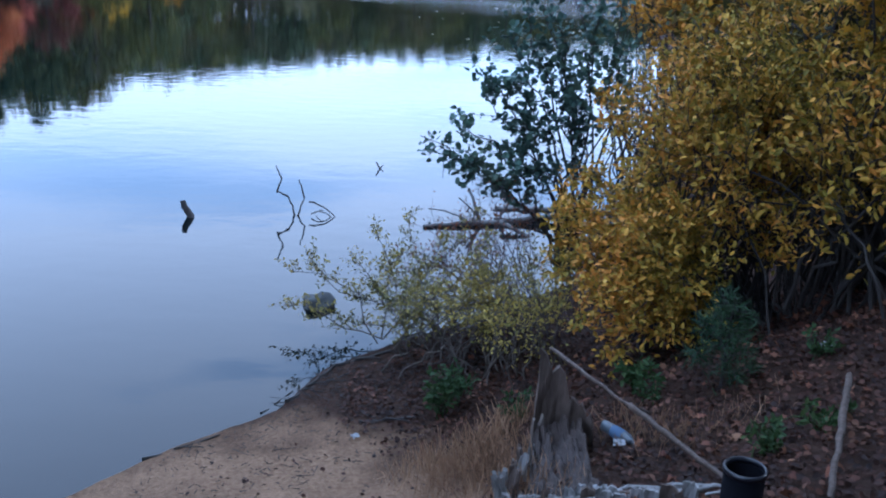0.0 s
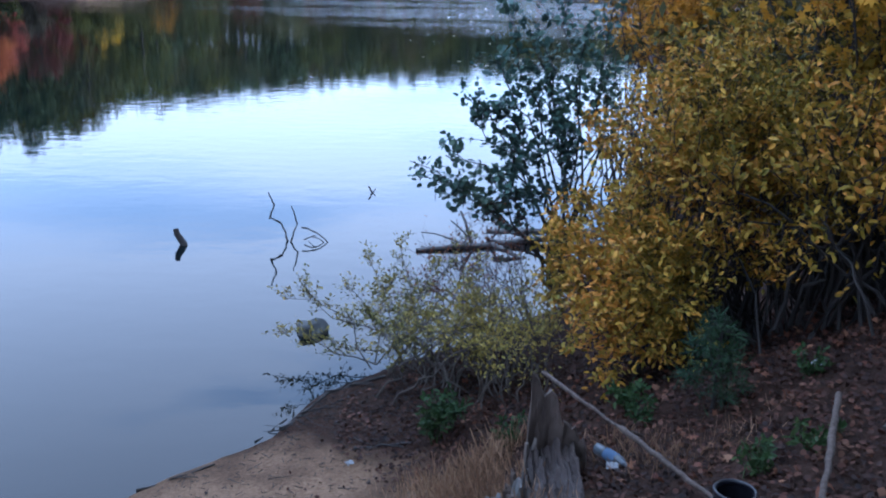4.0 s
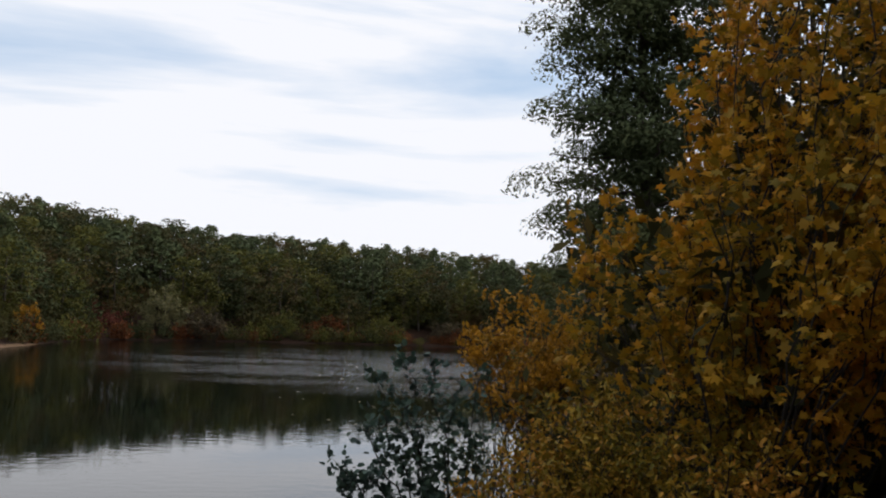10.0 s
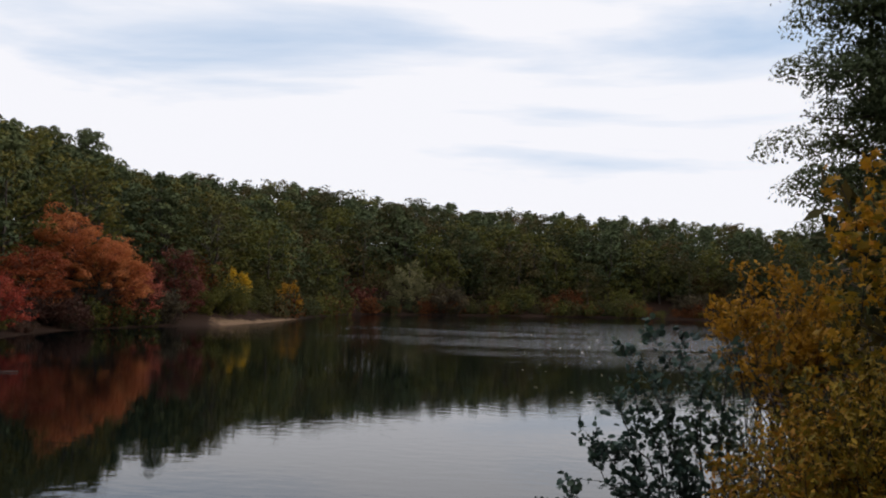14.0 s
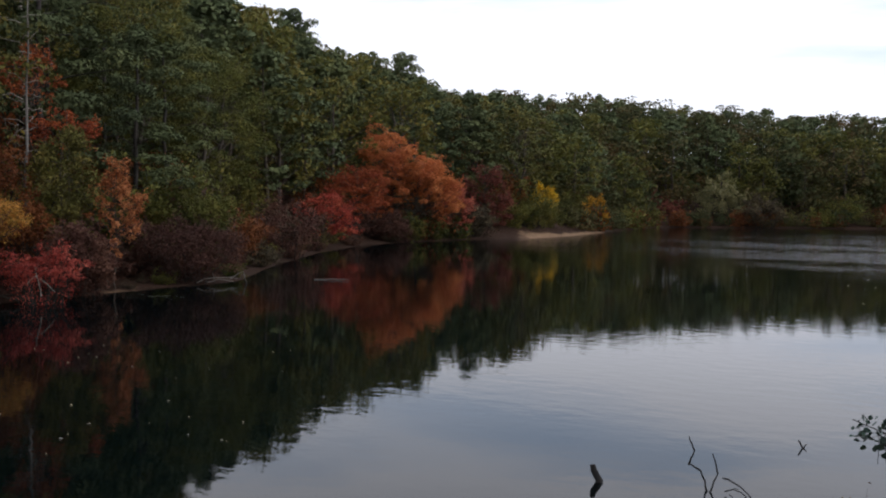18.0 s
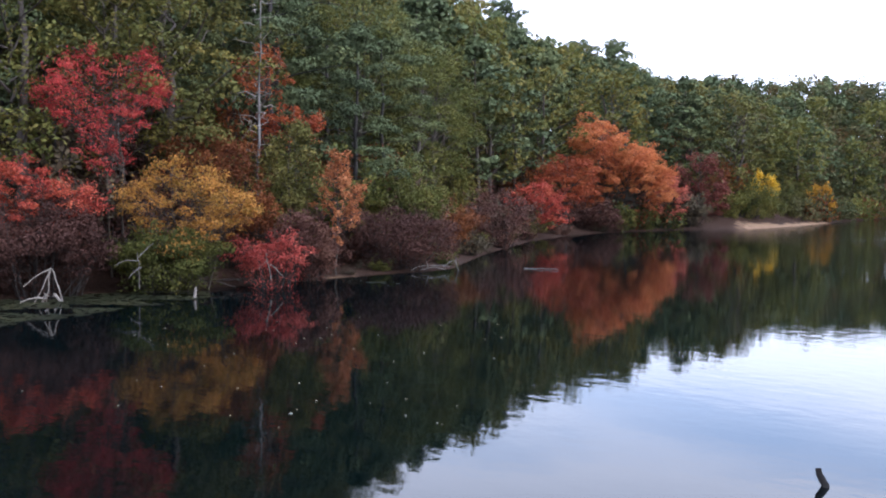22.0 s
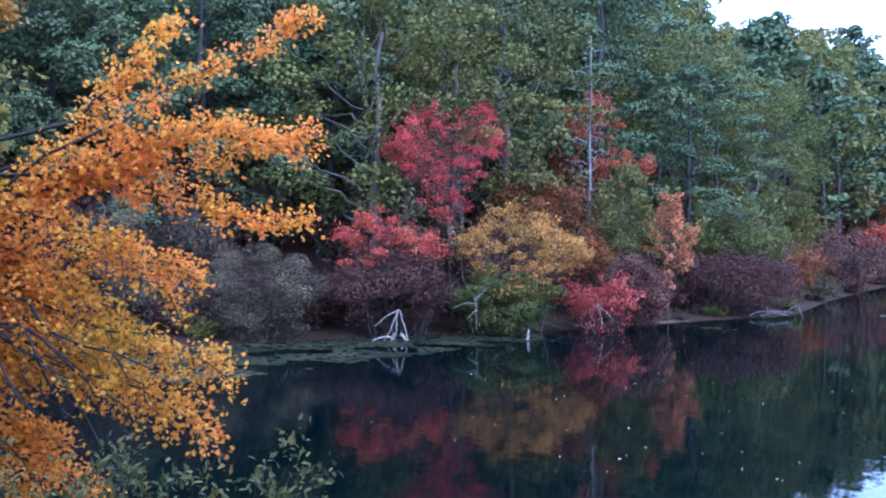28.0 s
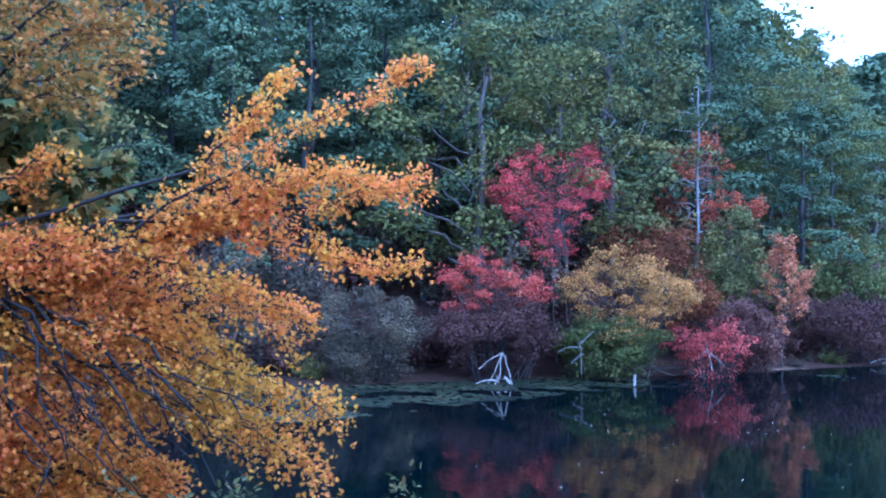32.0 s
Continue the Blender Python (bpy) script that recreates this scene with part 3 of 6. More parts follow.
bm = bmesh.new()
for c in ((-60, -40, 0), (70, -40, 0), (70, 160, 0), (-60, 160, 0)):
    bm.verts.new(c)
bm.faces.new(bm.verts)
w_me = bpy.data.meshes.new("water")
bm.to_mesh(w_me)
bm.free()
w_me.materials.append(WATER)
tagged(new("water", w_me), "calm dark pond water mirroring sky and autumn trees", "water", kind="structure")


# ---------- trees ----------
def pine_plant(seed, n_tuft=60, tuft=.36, tall=12.0):
    p = Plant(seed)
    lean = p.r.normal(0, .25, 2)
    trunk = p.path((0, 0, -.3), (lean[0], lean[1], tall), wob=.006, k=9)
    p.tube(trunk, .15, .03, 7)
    ang = p.r.uniform(0, 6.28)
    for k in range(20):
        t = k / 19
        z = tall * (.2 + .74 * t) + p.r.normal(0, .15)
        ang += 2.4 + p.r.normal(0, .35)
        ln = (2.35 * (1 - t ** 3) + .45) * p.r.uniform(.55, 1.15)
        b = np.array([lean[0] * z / tall, lean[1] * z / tall, z])
        e = b + np.array([math.cos(ang) * ln, math.sin(ang) * ln, ln * p.r.uniform(.0, .35)])
        path = p.path(b, e, .06, .03)
        p.tube(path, .045 * (1.15 - t), .012, 4)
        for u in ((.5, 1.0) if ln > 1.2 else (.95,)):
            s = p.r.uniform(.75, 1.2) * (.62 if u < .9 else .72)
            c = b + (e - b) * u + p.r.normal(0, .12, 3)
            p.puff(c + np.array([0, 0, p.r.normal(0, .12)]), int(n_tuft * s * 1.5), (s * .95, s * .95, s * .62), tuft)
    for k in range(4):
        a = k * 1.57 + ang
        p.puff((lean[0] + .3 * math.cos(a), lean[1] + .3 * math.sin(a), tall - .45 - .25 * k), n_tuft, (.6, .6, .5), tuft)
    p.puff((lean[0], lean[1], tall - .1), n_tuft, (.36, .36, .5), tuft)
    return p


def oak_plant(seed, per=16, clumps=5, leaf=.3, tall=9.0, wide=2.6, low=.28):
    p = Plant(seed)
    trunk = p.path((0, 0, -.3), (*p.r.normal(0, .3, 2), tall * .8), wob=.012, k=8)
    p.tube(trunk, .15, .04, 7)
    ang = p.r.uniform(0, 6.28)
    for k in range(24):
        t = (k + p.r.uniform(0, .8)) / 24
        ang += 2.4 + p.r.normal(0, .35)
        z0 = tall * (.15 + .62 * t)
        z1 = tall * (low + (1 - low) * t) + p.r.normal(0, .25)
        ln = wide * math.sin(math.pi * min(.98, .16 + .8 * t)) ** .7 * p.r.uniform(.6, 1.15)
        b = np.array([0, 0, z0])
        e = np.array([math.cos(ang) * ln, math.sin(ang) * ln, z1])
        path = p.path(b, e, .05, .04)
        p.tube(path, .05 * (1.1 - .7 * t), .01, 4)
        for u in np.linspace(.5, 1.02, clumps):
            c = b + (e - b) * u + p.r.normal(0, .2, 3)
            if clumps > 5 or u > .6:
                s = p.r.uniform(.4, .62)
                p.puff(c, int(per * 1.35), (s, s, s * .62), leaf, -.5)
    return p


def plant_thing(p, name, x, y, label, category, wood, leaf, shape, group="", stem="trunk", crown="crown", z=None, rz=0, kind=""):
    root = thing(name, x, y, ground_z(x, y) if z is None else z, label, category, group, kind, rz)
    part(stem, p.stems_mesh(stem, wood), root)
    part(crown, p.leaves_mesh(crown, leaf, shape), root)
    return root


def place_copy(src, m):
    """A copy at the pose m, whatever the size of the one that stands already."""
    own = src.matrix_basis.copy()
    src.matrix_basis = Matrix.Identity(4)
    o = copy_thing(src, m)
    src.matrix_basis = own
    return o


def recolour(root, mat):
    for o in root.children:
        if o.name.startswith(("crown", "foliage")):
            o.material_slots[0].link = "OBJECT"
            o.material_slots[0].material = mat


def leaves_of(root):
    return next(o for o in root.children if o.name.startswith(("crown", "foliage")))


def top_of(root):
    """The height of a plant's highest leaf."""
    me = leaves_of(root).data
    v = np.empty(len(me.vertices) * 3, np.float32)
    me.vertices.foreach_get("co", v)
    return float(v[2::3].max())


SPIKE = (np.array([(0, 0, 0), (.5, .3, .05), (1, 0, 0), (.5, -.3, .05)]), np.array([(0, 1, 2, 3)]))
SKY_AZ = [-16, -13, -8, 2, 11.4, 21, 24.5, 25.6, 27, 29, 30.2, 32.5, 36, 40, 42, 42.5, 44.3, 45.2, 48, 98]
SKY_EL = [3.6, 3.8, 4.4, 4.8, 5.6, 6.3, 6.2, 6.8, 7.4, 7.8, 8.2, 9.3, 10.8, 11.4, 11.7, 12.8, 14.2, 15.3, 17.5, 22]


def tallest(x, y, a, dist):
    """How high a tree may grow here, for the hill's crest line."""
    return 3.3 + dist * math.tan(radians(float(np.interp(a, SKY_AZ, SKY_EL)))) - ground_z(x, y)


PINES = [plant_thing(pine_plant(100 + k), "pine_tree", 0, 0, "tall dark green pine with layered needle clumps on wooded hillside", "pine tree",
                     BARK, PINE_LEAF, TUFT, "pines of the hillside", z=0) for k in range(5)]
OAKS = [plant_thing(oak_plant(200 + k), "oak_tree", 0, 0, "olive green oak turning brown on wooded hillside", "oak tree",
                    BARK, OAK_LEAF, BLADE, "oaks of the hillside", z=0) for k in range(4)]
NEAR_PINES = [plant_thing(pine_plant(400 + k, 270, .155), "pine_tree", 0, 0, "tall dark green pine with layered needle clumps on wooded hillside", "pine tree",
                          BARK_DARK, PINE_LEAF, SPIKE, "pines of the hillside", z=0) for k in range(5)]
NEAR_OAKS = [plant_thing(oak_plant(410 + k, 70, 5, .14), "oak_tree", 0, 0, "olive green oak turning brown on wooded hillside", "oak tree",
                         BARK, OAK_LEAF, BLADE, "oaks of the hillside", z=0) for k in range(4)]
# kept free for the trees and shrubs that stand out
CLEAR = [(-25.8, 17.1, 2.4), (-23.6, 17.8, 2.2), (-31, 61.2, 4), (-31.6, 54, 3), (-28.1, 83.8, 4), (-26, 81, 3.5), (-24.6, 90, 3), (-17, 118.5, 5), (-15.8, 115.5, 3), (-29.8, 70.6, 3), (-22.9, 24, 2), (-25.5, 22.6, 2)]
used, tops = set(), {}
spots, far_spots = [], []
r = np.random.default_rng(11)
for gx in np.arange(-105, 75, 3.7):
    for gy in np.arange(-30, 190, 3.7):
        x, y = gx + r.uniform(-1.5, 1.5), gy + r.uniform(-1.5, 1.5)
        d = float(inland(np.array([x]), np.array([y]))[0])
        a, dist = math.degrees(math.atan2(-x, y)), math.hypot(x, y)
        if any(math.hypot(x - cx, y - cy) < cr for cx, cy, cr in CLEAR) or d < 3.2 or d > 44 or not -16 < a < 98 or dist < 27 or (y < 60 and x > 0):
            continue
        (spots if dist < 92 and a > 20 and d < 34 else far_spots).append((x, y, d, a, dist))
for x, y, d, a, dist in spots:
    near = dist < 56
    tall = min(19.0, tallest(x, y, a, dist)) * r.uniform(.86, 1.05)
    pine = r.random() < ((.93 if a > 50 else .7) if d > 6 else .4)
    k = int(r.integers(5 if pine else 4))
    src = ((NEAR_PINES if pine else NEAR_OAKS) if near else (PINES if pine else OAKS))[k]
    key = (near, pine, k)
    if key not in tops:
        tops[key] = top_of(src)
    s = tall / tops[key] * (.9 if d < 6 else 1)
    wide = min(1.4, max(.8, s)) * r.uniform(.95, 1.25)
    m = Matrix.LocRotScale((x, y, ground_z(x, y)), Euler((r.normal(0, .03), r.normal(0, .03), r.uniform(0, 6.28))), (wide, wide, s))
    if key in used:
        o = place_copy(src, m)
    else:
        used.add(key)
        o = src
        o.matrix_basis = m
    q = r.random()
    if not pine and a < 50 and q < (.5 if d < 9 else .25):
        mat, word = ((RUST_LEAF, "rust brown"), (OLIVE_LEAF, "yellow olive"))[0 if d < 5 and tall < 9 and q < .12 else 1]
        recolour(o, mat)
        tagged(o, word + " autumn oak among pines on wooded hillside")


UNDER = []
for k in range(5):
    p = Plant(140 + k)
    for q in range(22):
        e = unit(p.r.normal(0, 1, 3)) * p.r.uniform(.5, 1) * np.array([1.7, 1.7, 1.25]) + np.array([0, 0, 1.5])
        p.limb((p.r.normal(0, .15), p.r.normal(0, .15), -.1), e, .025, .08, 7, .55, 9, .2, .1, loose=.1, first=.25)
    UNDER.append(plant_thing(p, "undergrowth_bush", 0, 0, "leafy undergrowth bush beneath the hillside trees", "bush", BARK_DARK, OAK_LEAF, BLADE, "undergrowth of the hillside", "wood", "foliage", 0))
taken = set()
for x, y, d, a, dist in [q for q in spots if q[2] < 24]:
    for rep_ in range(2 if d < 12 else 1):
        x1, y1 = x + r.uniform(-1.9, 1.9), y + r.uniform(-1.9, 1.9)
        d1 = float(inland(np.array([x1]), np.array([y1]))[0])
        if d1 < 2.2:
            continue
        k = int(r.integers(5))
        s = r.uniform(.8, 1.5)
        m = Matrix.LocRotScale((x1, y1, ground_z(x1, y1)), Euler((0, 0, r.uniform(0, 6.28))), (s, s, s * r.uniform(.8, 1.2)))
        if k in taken:
            o = place_copy(UNDER[k], m)
        else:
            taken.add(k)
            o = UNDER[k]
            o.matrix_basis = m
        q = r.random()
        # past 50 degrees: brownish bushes, picked dark to stand for shade under the pines
        if q < (1 if a > 50 else .8):
            mat, word = ((BURG_LEAF, "dark burgundy"), (GREY_LEAF, "grey brown"))[int(q * 8) % 2] if a > 50 else ((RUST_LEAF, "rust brown"), (OLIVE_LEAF, "yellow olive"), (GREY_LEAF, "grey brown"), (OLIVE_LEAF, "yellow olive"))[int(q * 8) % 4]
            recolour(o, mat)
            tagged(o, word + " undergrowth bush beneath the hillside trees")


for (ax, ay), (bx, by) in zip(SHORE, np.roll(SHORE, -1, 0)):
    if ax > -15 or ay > 64 or ay < -3:
        continue
    ln = math.hypot(bx - ax, by - ay)
    for k in range(int(ln / .75)):
        t, w = r.uniform(0, 1), (r.uniform(.3, 1.1) if k % 2 else r.uniform(1.3, 3.0))
        x1, y1 = ax + (bx - ax) * t + (by - ay) / ln * w, ay + (by - ay) * t - (bx - ax) / ln * w
        if inland(np.array([x1]), np.array([y1]))[0] < .25:
            continue
        s = r.uniform(.16, .32) if k % 2 else r.uniform(.4, .7)
        s *= 1.5 if y1 > 33 else 1
        o = place_copy(UNDER[int(r.integers(5))], Matrix.LocRotScale((x1, y1, ground_z(x1, y1) - .12), Euler((0, 0, r.uniform(0, 6.28))), (s * 1.3, s * 1.3, s)))
        recolour(o, (BURG_LEAF, GREY_LEAF, BURG_LEAF, OLIVE_LEAF)[int(r.integers(4))])
        tagged(o, "low brown shrub on the bank above water", group="low shrubs of the bank")


def far_woods():
    """The woods of the far shore: too many and too far off to count."""
    root = thing("far_woods", 0, 0, 0, "dense mixed pine and oak woods of the far shore", "woods", kind="stuff")
    kinds = [(pine_plant(300 + k, 22, .5), TUFT, 12.0) for k in range(4)] + [(oak_plant(310 + k, 11, 4, .44), BLADE, 10.5) for k in range(4)]
    base = []
    for p, shape, h in kinds:
        me = p.leaves_mesh("tmp", PINE_LEAF, shape)
        v = np.empty(len(me.vertices) * 3, np.float32)
        me.vertices.foreach_get("co", v)
        f = np.empty(len(me.loops), np.int32)
        me.loops.foreach_get("vertex_index", f)
        bpy.data.meshes.remove(me)
        base.append((v.reshape(-1, 3), f.reshape(-1, 4), p.tv[0], p.tf[0], float(v[2::3].max())))
    bags = {"needles": [[], [], 0], "leaves": [[], [], 0], "rust_leaves": [[], [], 0], "olive_leaves": [[], [], 0], "trunks": [[], [], 0]}

    def put(bag, v, f, m):
        if bag == "leaves":
            bag = ("leaves", "olive_leaves", "leaves")[int(rr.integers(3))]
        g = bags[bag]
        g[0].append(v @ m[:3, :3].T + m[:3, 3])
        g[1].append(f + g[2])
        g[2] += len(v)

    rr = np.random.default_rng(21)
    for x, y, d, a, dist in far_spots:
        pine = rr.random() < (.55 if d > 7 else .25)
        k = int(rr.integers(4)) + (0 if pine else 4)
        v, f, tv, tf, h = base[k]
        s = min(9.5 if d < 24 else 12.5, tallest(x, y, a, dist)) / h * min(1.08, rr.normal(.95, .08)) * (.85 if d < 6.5 else 1)
        m = np.array(Matrix.LocRotScale((x, y, ground_z(x, y)), Euler((0, 0, rr.uniform(0, 6.28))), (min(1.3, s * 1.3), min(1.3, s * 1.3), s)))
        put("needles" if pine else "leaves", v, f, m)
        put("trunks", tv, tf, m)
    arr = []
    for k in range(5):
        p = Plant(160 + k)
        for q in range(60):
            e = unit(p.r.normal(0, 1, 3)) * p.r.uniform(.5, 1) * np.array([1.8, 1.8, 1.3]) + np.array([0, 0, 1.4])
            p.tufts(e, 6, .3, .42, .2)
        me = p.leaves_mesh("tmp", OAK_LEAF, BLADE)
        v = np.empty(len(me.vertices) * 3, np.float32)
        me.vertices.foreach_get("co", v)
        f = np.empty(len(me.loops), np.int32)
        me.loops.foreach_get("vertex_index", f)
        bpy.data.meshes.remove(me)
        arr.append((v.reshape(-1, 3), f.reshape(-1, 4)))
    for x, y, d, a, dist in [q for q in far_spots if q[2] < 15]:
        for rep_ in range(2):
            x1, y1 = x + rr.uniform(-1.9, 1.9), y + rr.uniform(-1.9, 1.9)
            if inland(np.array([x1]), np.array([y1]))[0] < 1.2:
                continue
            v, f = arr[int(rr.integers(5))]
            s = rr.uniform(.8, 1.5)
            put("leaves", v, f, np.array(Matrix.LocRotScale((x1, y1, ground_z(x1, y1)), Euler((0, 0, rr.uniform(0, 6.28))), (s, s, s))))
    for x, y, d, a, dist in [q for q in far_spots + spots if q[2] > 13 and q[3] > 34]:
        v, f = arr[int(rr.integers(5))]
        s = rr.uniform(1.3, 2.0)
        put("leaves", v, f, np.array(Matrix.LocRotScale((x + rr.normal(), y + rr.normal(), ground_z(x, y)), Euler((0, 0, rr.uniform(0, 6.28))), (s, s, s * 1.25))))
    for (ax, ay), (bx, by) in zip(SHORE, np.roll(SHORE, -1, 0)):
        if max(ay, by) < 62 or max(ax, bx) > 60:
            continue
        ln = math.hypot(bx - ax, by - ay)
        for k in range(int(ln / .9)):
            t = rr.uniform(0, 1)
            nx, ny = (by - ay) / ln, -(bx - ax) / ln
            w = rr.uniform(.3, 1.3)
            x1, y1 = ax + (bx - ax) * t + nx * w, ay + (by - ay) * t + ny * w
            if inland(np.array([x1]), np.array([y1]))[0] < .15 or (x1 < -20 and 68 < y1 < 89 and w < 1.2):
                continue
            v, f = arr[int(rr.integers(5))]
            s = rr.uniform(.45, .95)
            put("rust_leaves" if rr.random() < .3 else "leaves", v, f, np.array(Matrix.LocRotScale((x1, y1, ground_z(x1, y1) - .2), Euler((0, 0, rr.uniform(0, 6.28))), (s, s, s))))
    for bag, mat in (("needles", PINE_LEAF), ("leaves", FAR_LEAF), ("rust_leaves", RUST_LEAF), ("olive_leaves", OLIVE_LEAF), ("trunks", BARK)):
        v, f, _ = bags[bag]
        tagged(part(bag, mesh_from(bag, np.concatenate(v), [np.concatenate(f)], mat), root), kind="stuff")


FAR_LEAF = leaf_material("far_oak_leaves", [(0.035, 0.048, 0.022), (0.075, 0.074, 0.03), (0.12, 0.078, 0.032), (0.19, 0.07, 0.035)], 0.2, patch=0.16, speck=0.5)
far_woods()


# ---------- plants of the left shore ----------
def bush(name, x, y, w, z0, z1, mat, label, seed, leaves=2200, leaf=.13, wood=BARK_DARK, shape=BLADE, stems=16, depth=None, category="bush"):
    """A bush of stems fanning out of one base, leaves from z0 to z1 above the water."""
    p = Plant(seed)
    g = ground_z(x, y)
    hw, hh, mid = w / 2, (z1 - z0) / 2, (z0 + z1) / 2 - g
    dp = hw if depth is None else depth
    stems = int(stems * 1.7)
    for k in range(stems):
        d = unit(p.r.normal(0, 1, 3)) * p.r.uniform(.35, 1) ** .45
        if k % 3 == 0:
            d[2] = -abs(d[2])
        e = np.array([d[0] * dp, d[1] * hw, mid + d[2] * hh])
        b = np.array([p.r.normal(0, .12) + e[0] * .35, p.r.normal(0, .12) + e[1] * .45, -.1])
        if e[2] > 1.2:
            m0 = b + (e - b) * .5
            p.tube(p.path(b, m0, .04, .03, 4), .022, .014, 4)
            b = m0
        per = 9
        p.limb(b, e, .014, .06, max(3, int(.85 * leaves / stems / per)), min(.5, .3 * w), per, leaf * .88, .1, loose=.08, first=.1)
    for k in range(44):
        d = unit(p.r.normal(0, 1, 3)) * p.r.uniform(.5, 1.0)
        s = p.r.uniform(.14, .36)
        p.puff((d[0] * dp, d[1] * hw, mid + d[2] * hh), int(leaves * .2 * s), (dp * s, hw * s, hh * s), leaf * .85, -.7)
    for k in range(12):
        d = unit(p.r.normal(0, 1, 3) + np.array([0, 0, .6]))
        e = np.array([d[0] * dp, d[1] * hw, mid + d[2] * hh])
        p.tube(p.path((0, 0, -.1), e * .7 + np.array([0, 0, mid * .3]), .05), .012, .008, 4)
        p.limb(e * .7 + np.array([0, 0, mid * .3]), e * 1.0 + d * np.array([.25 * dp, .25 * hw, .45 * hh]), .008, .05, 6, .1 * w, 5, leaf, .2, .7, .2, loose=.05)
    a = math.atan2(-x, y)
    root = plant_thing(p, name, x, y, label, category, wood, mat, shape, stem="wood", crown="foliage", rz=math.degrees(a) + 90)
    return root


def small_tree(name, x, y, w, z0, z1, mat, label, seed, leaves=4000, leaf=.14, wood=BARK, trunk=.06, category="tree", shape=BLADE, limbs=22):
    p = Plant(seed)
    g = ground_z(x, y)
    lo, hi = z0 - g, z1 - g
    p.tube(p.path((0, 0, -.2), (0, 0, hi * .93), wob=.012, k=8), trunk, trunk * .2, 6)
    for k in range(limbs):
        t = (k + .5) / limbs
        z = lo + (hi - lo) * t
        ln = w / 2 * math.sin(math.pi * min(.97, .2 + .72 * t)) ** .6 * p.r.uniform(.6, 1.15)
        an = k * 2.4 + p.r.normal(0, .4)
        b = np.array([0, 0, max(.3, z - ln * .55)])
        e = np.array([math.cos(an) * ln, math.sin(an) * ln, z + p.r.normal(0, .1)])
        p.limb(b, e, trunk * .35, .03, max(3, int(leaves * 1.6 / limbs / 10)), min(.8, w * .2), 10, leaf * .88, .08, first=.3, loose=.09, flat=.7)
        p.puff(e, int(leaves / limbs / 3), (.4, .4, .25), leaf, -.5)
    return plant_thing(p, name, x, y, label, category, wood, mat, shape)


def shaped_tree(name, x, y, w, z0, z1, mat, label, seed, top, bottom, turn, pads=60, per=110, leaf=.1, wood=BARK, trunk=.045, category="maple tree", stems=((0, 0, .9),), pad=.1, thick=.5, depth=.8, tips=5):
    """A crown of leafy sprays between an upper and a lower outline, which run across it from end to end; turn is the heading of its width."""
    p = Plant(seed)
    g = ground_z(x, y)
    lo, tall = z0 - g, z1 - z0
    right = np.array([math.cos(radians(turn)), math.sin(radians(turn)), 0])
    back = np.array([-right[1], right[0], 0])
    up = np.array([0, 0, 1.0])
    feet = []
    for fu, tu, tf in stems:
        a, b = right * fu * w / 2 - up * .25, right * tu * w / 2 + up * (lo + tall * tf)
        p.tube(p.path(a, b, wob=.014, k=9), trunk, trunk * .2, 6)
        feet.append((a, b))
    us = np.linspace(-1, 1, len(top))
    for k in range(pads):
        u = p.r.uniform(-1, 1)
        v = p.r.uniform(-1, 1) * math.sqrt(max(.05, 1 - u * u)) * depth
        zt, zb = np.interp(u, us, top), np.interp(u, us, bottom)
        zt = zb + (zt - zb) * (1 - .35 * v * v)
        e = right * u * w / 2 + back * v * w / 2 + up * (lo + tall * (zb + (zt - zb) * p.r.random() ** .7))
        a, b = feet[k % len(feet)]
        reach = np.linalg.norm((e - (a + b) / 2)[:2])
        t = min(.97, max(.12, (e[2] - .75 * reach) / max(.3, b[2])))
        st = a + (b - a) * t
        p.tube(p.path(st, e, .05, .035), trunk * .28, .006, 4)
        s = w * pad * p.r.uniform(.6, 1.3)
        p.puff(e, int(per * p.r.uniform(.6, 1.2)), (s, s, s * thick), leaf, -.6)
        q = p.r.normal(0, .6, 3) * s
        p.puff(st + (e - st) * .7 + q, int(per * .5), (s * .7, s * .7, s * .7 * thick), leaf, -.6)
        p.limb(st + (e - st) * .6, e + unit(e - st) * s * 1.1, trunk * .16, .03, tips, s * 1.1, 5, leaf, .12, .8, .3, loose=.05)
    return plant_thing(p, name, x, y, label, category, wood, mat, BLADE)


shaped_tree("red_maple", -25.95, 16.87, 3.7, 2.9, 7.75, RED_LEAF, "slender red maple in crimson leaf on shore bank", 31, (.62, .8, .95, 1, .86, .93, .68), (.55, .42, .15, 0, .2, .42, .55), 56, 100, 66, .08, stems=((.1, -.15, .9), (.35, .2, .75)), pad=.075, thick=.4, tips=8, trunk=.042, wood=BARK)
shaped_tree("crimson_maple", -25.5, 14.5, 3.2, 2.0, 4.4, SCARLET_LEAF, "low scarlet maple behind burgundy thicket", 32, (.5, .6, 1, .75, .66, .55, .35), (.1, 0, 0, .1, .1, .1, .1), 60, 60, 110, .085, BARK, .03, stems=((0, -.35, .9), (.1, .4, .5)), pad=.09, thick=.4)
bush("burgundy_bush", -24.9, 14.2, 3.7, .3, 2.9, BURG_LEAF, "large dense burgundy brown bush on shore", 33, 9000, .095, depth=1.2, stems=26)
bush("grey_bush", -26.3, 10.6, 3.6, .2, 2.6, GREY_LEAF, "rounded grey brown leafy bush on shore", 34, 9000, .09, depth=1.3, stems=24)
bush("thicket", -28.2, 8.2, 4.5, .3, 4.2, GREY_LEAF, "dark brown thicket under shore trees", 35, 3600, .14, depth=1.5, stems=24)
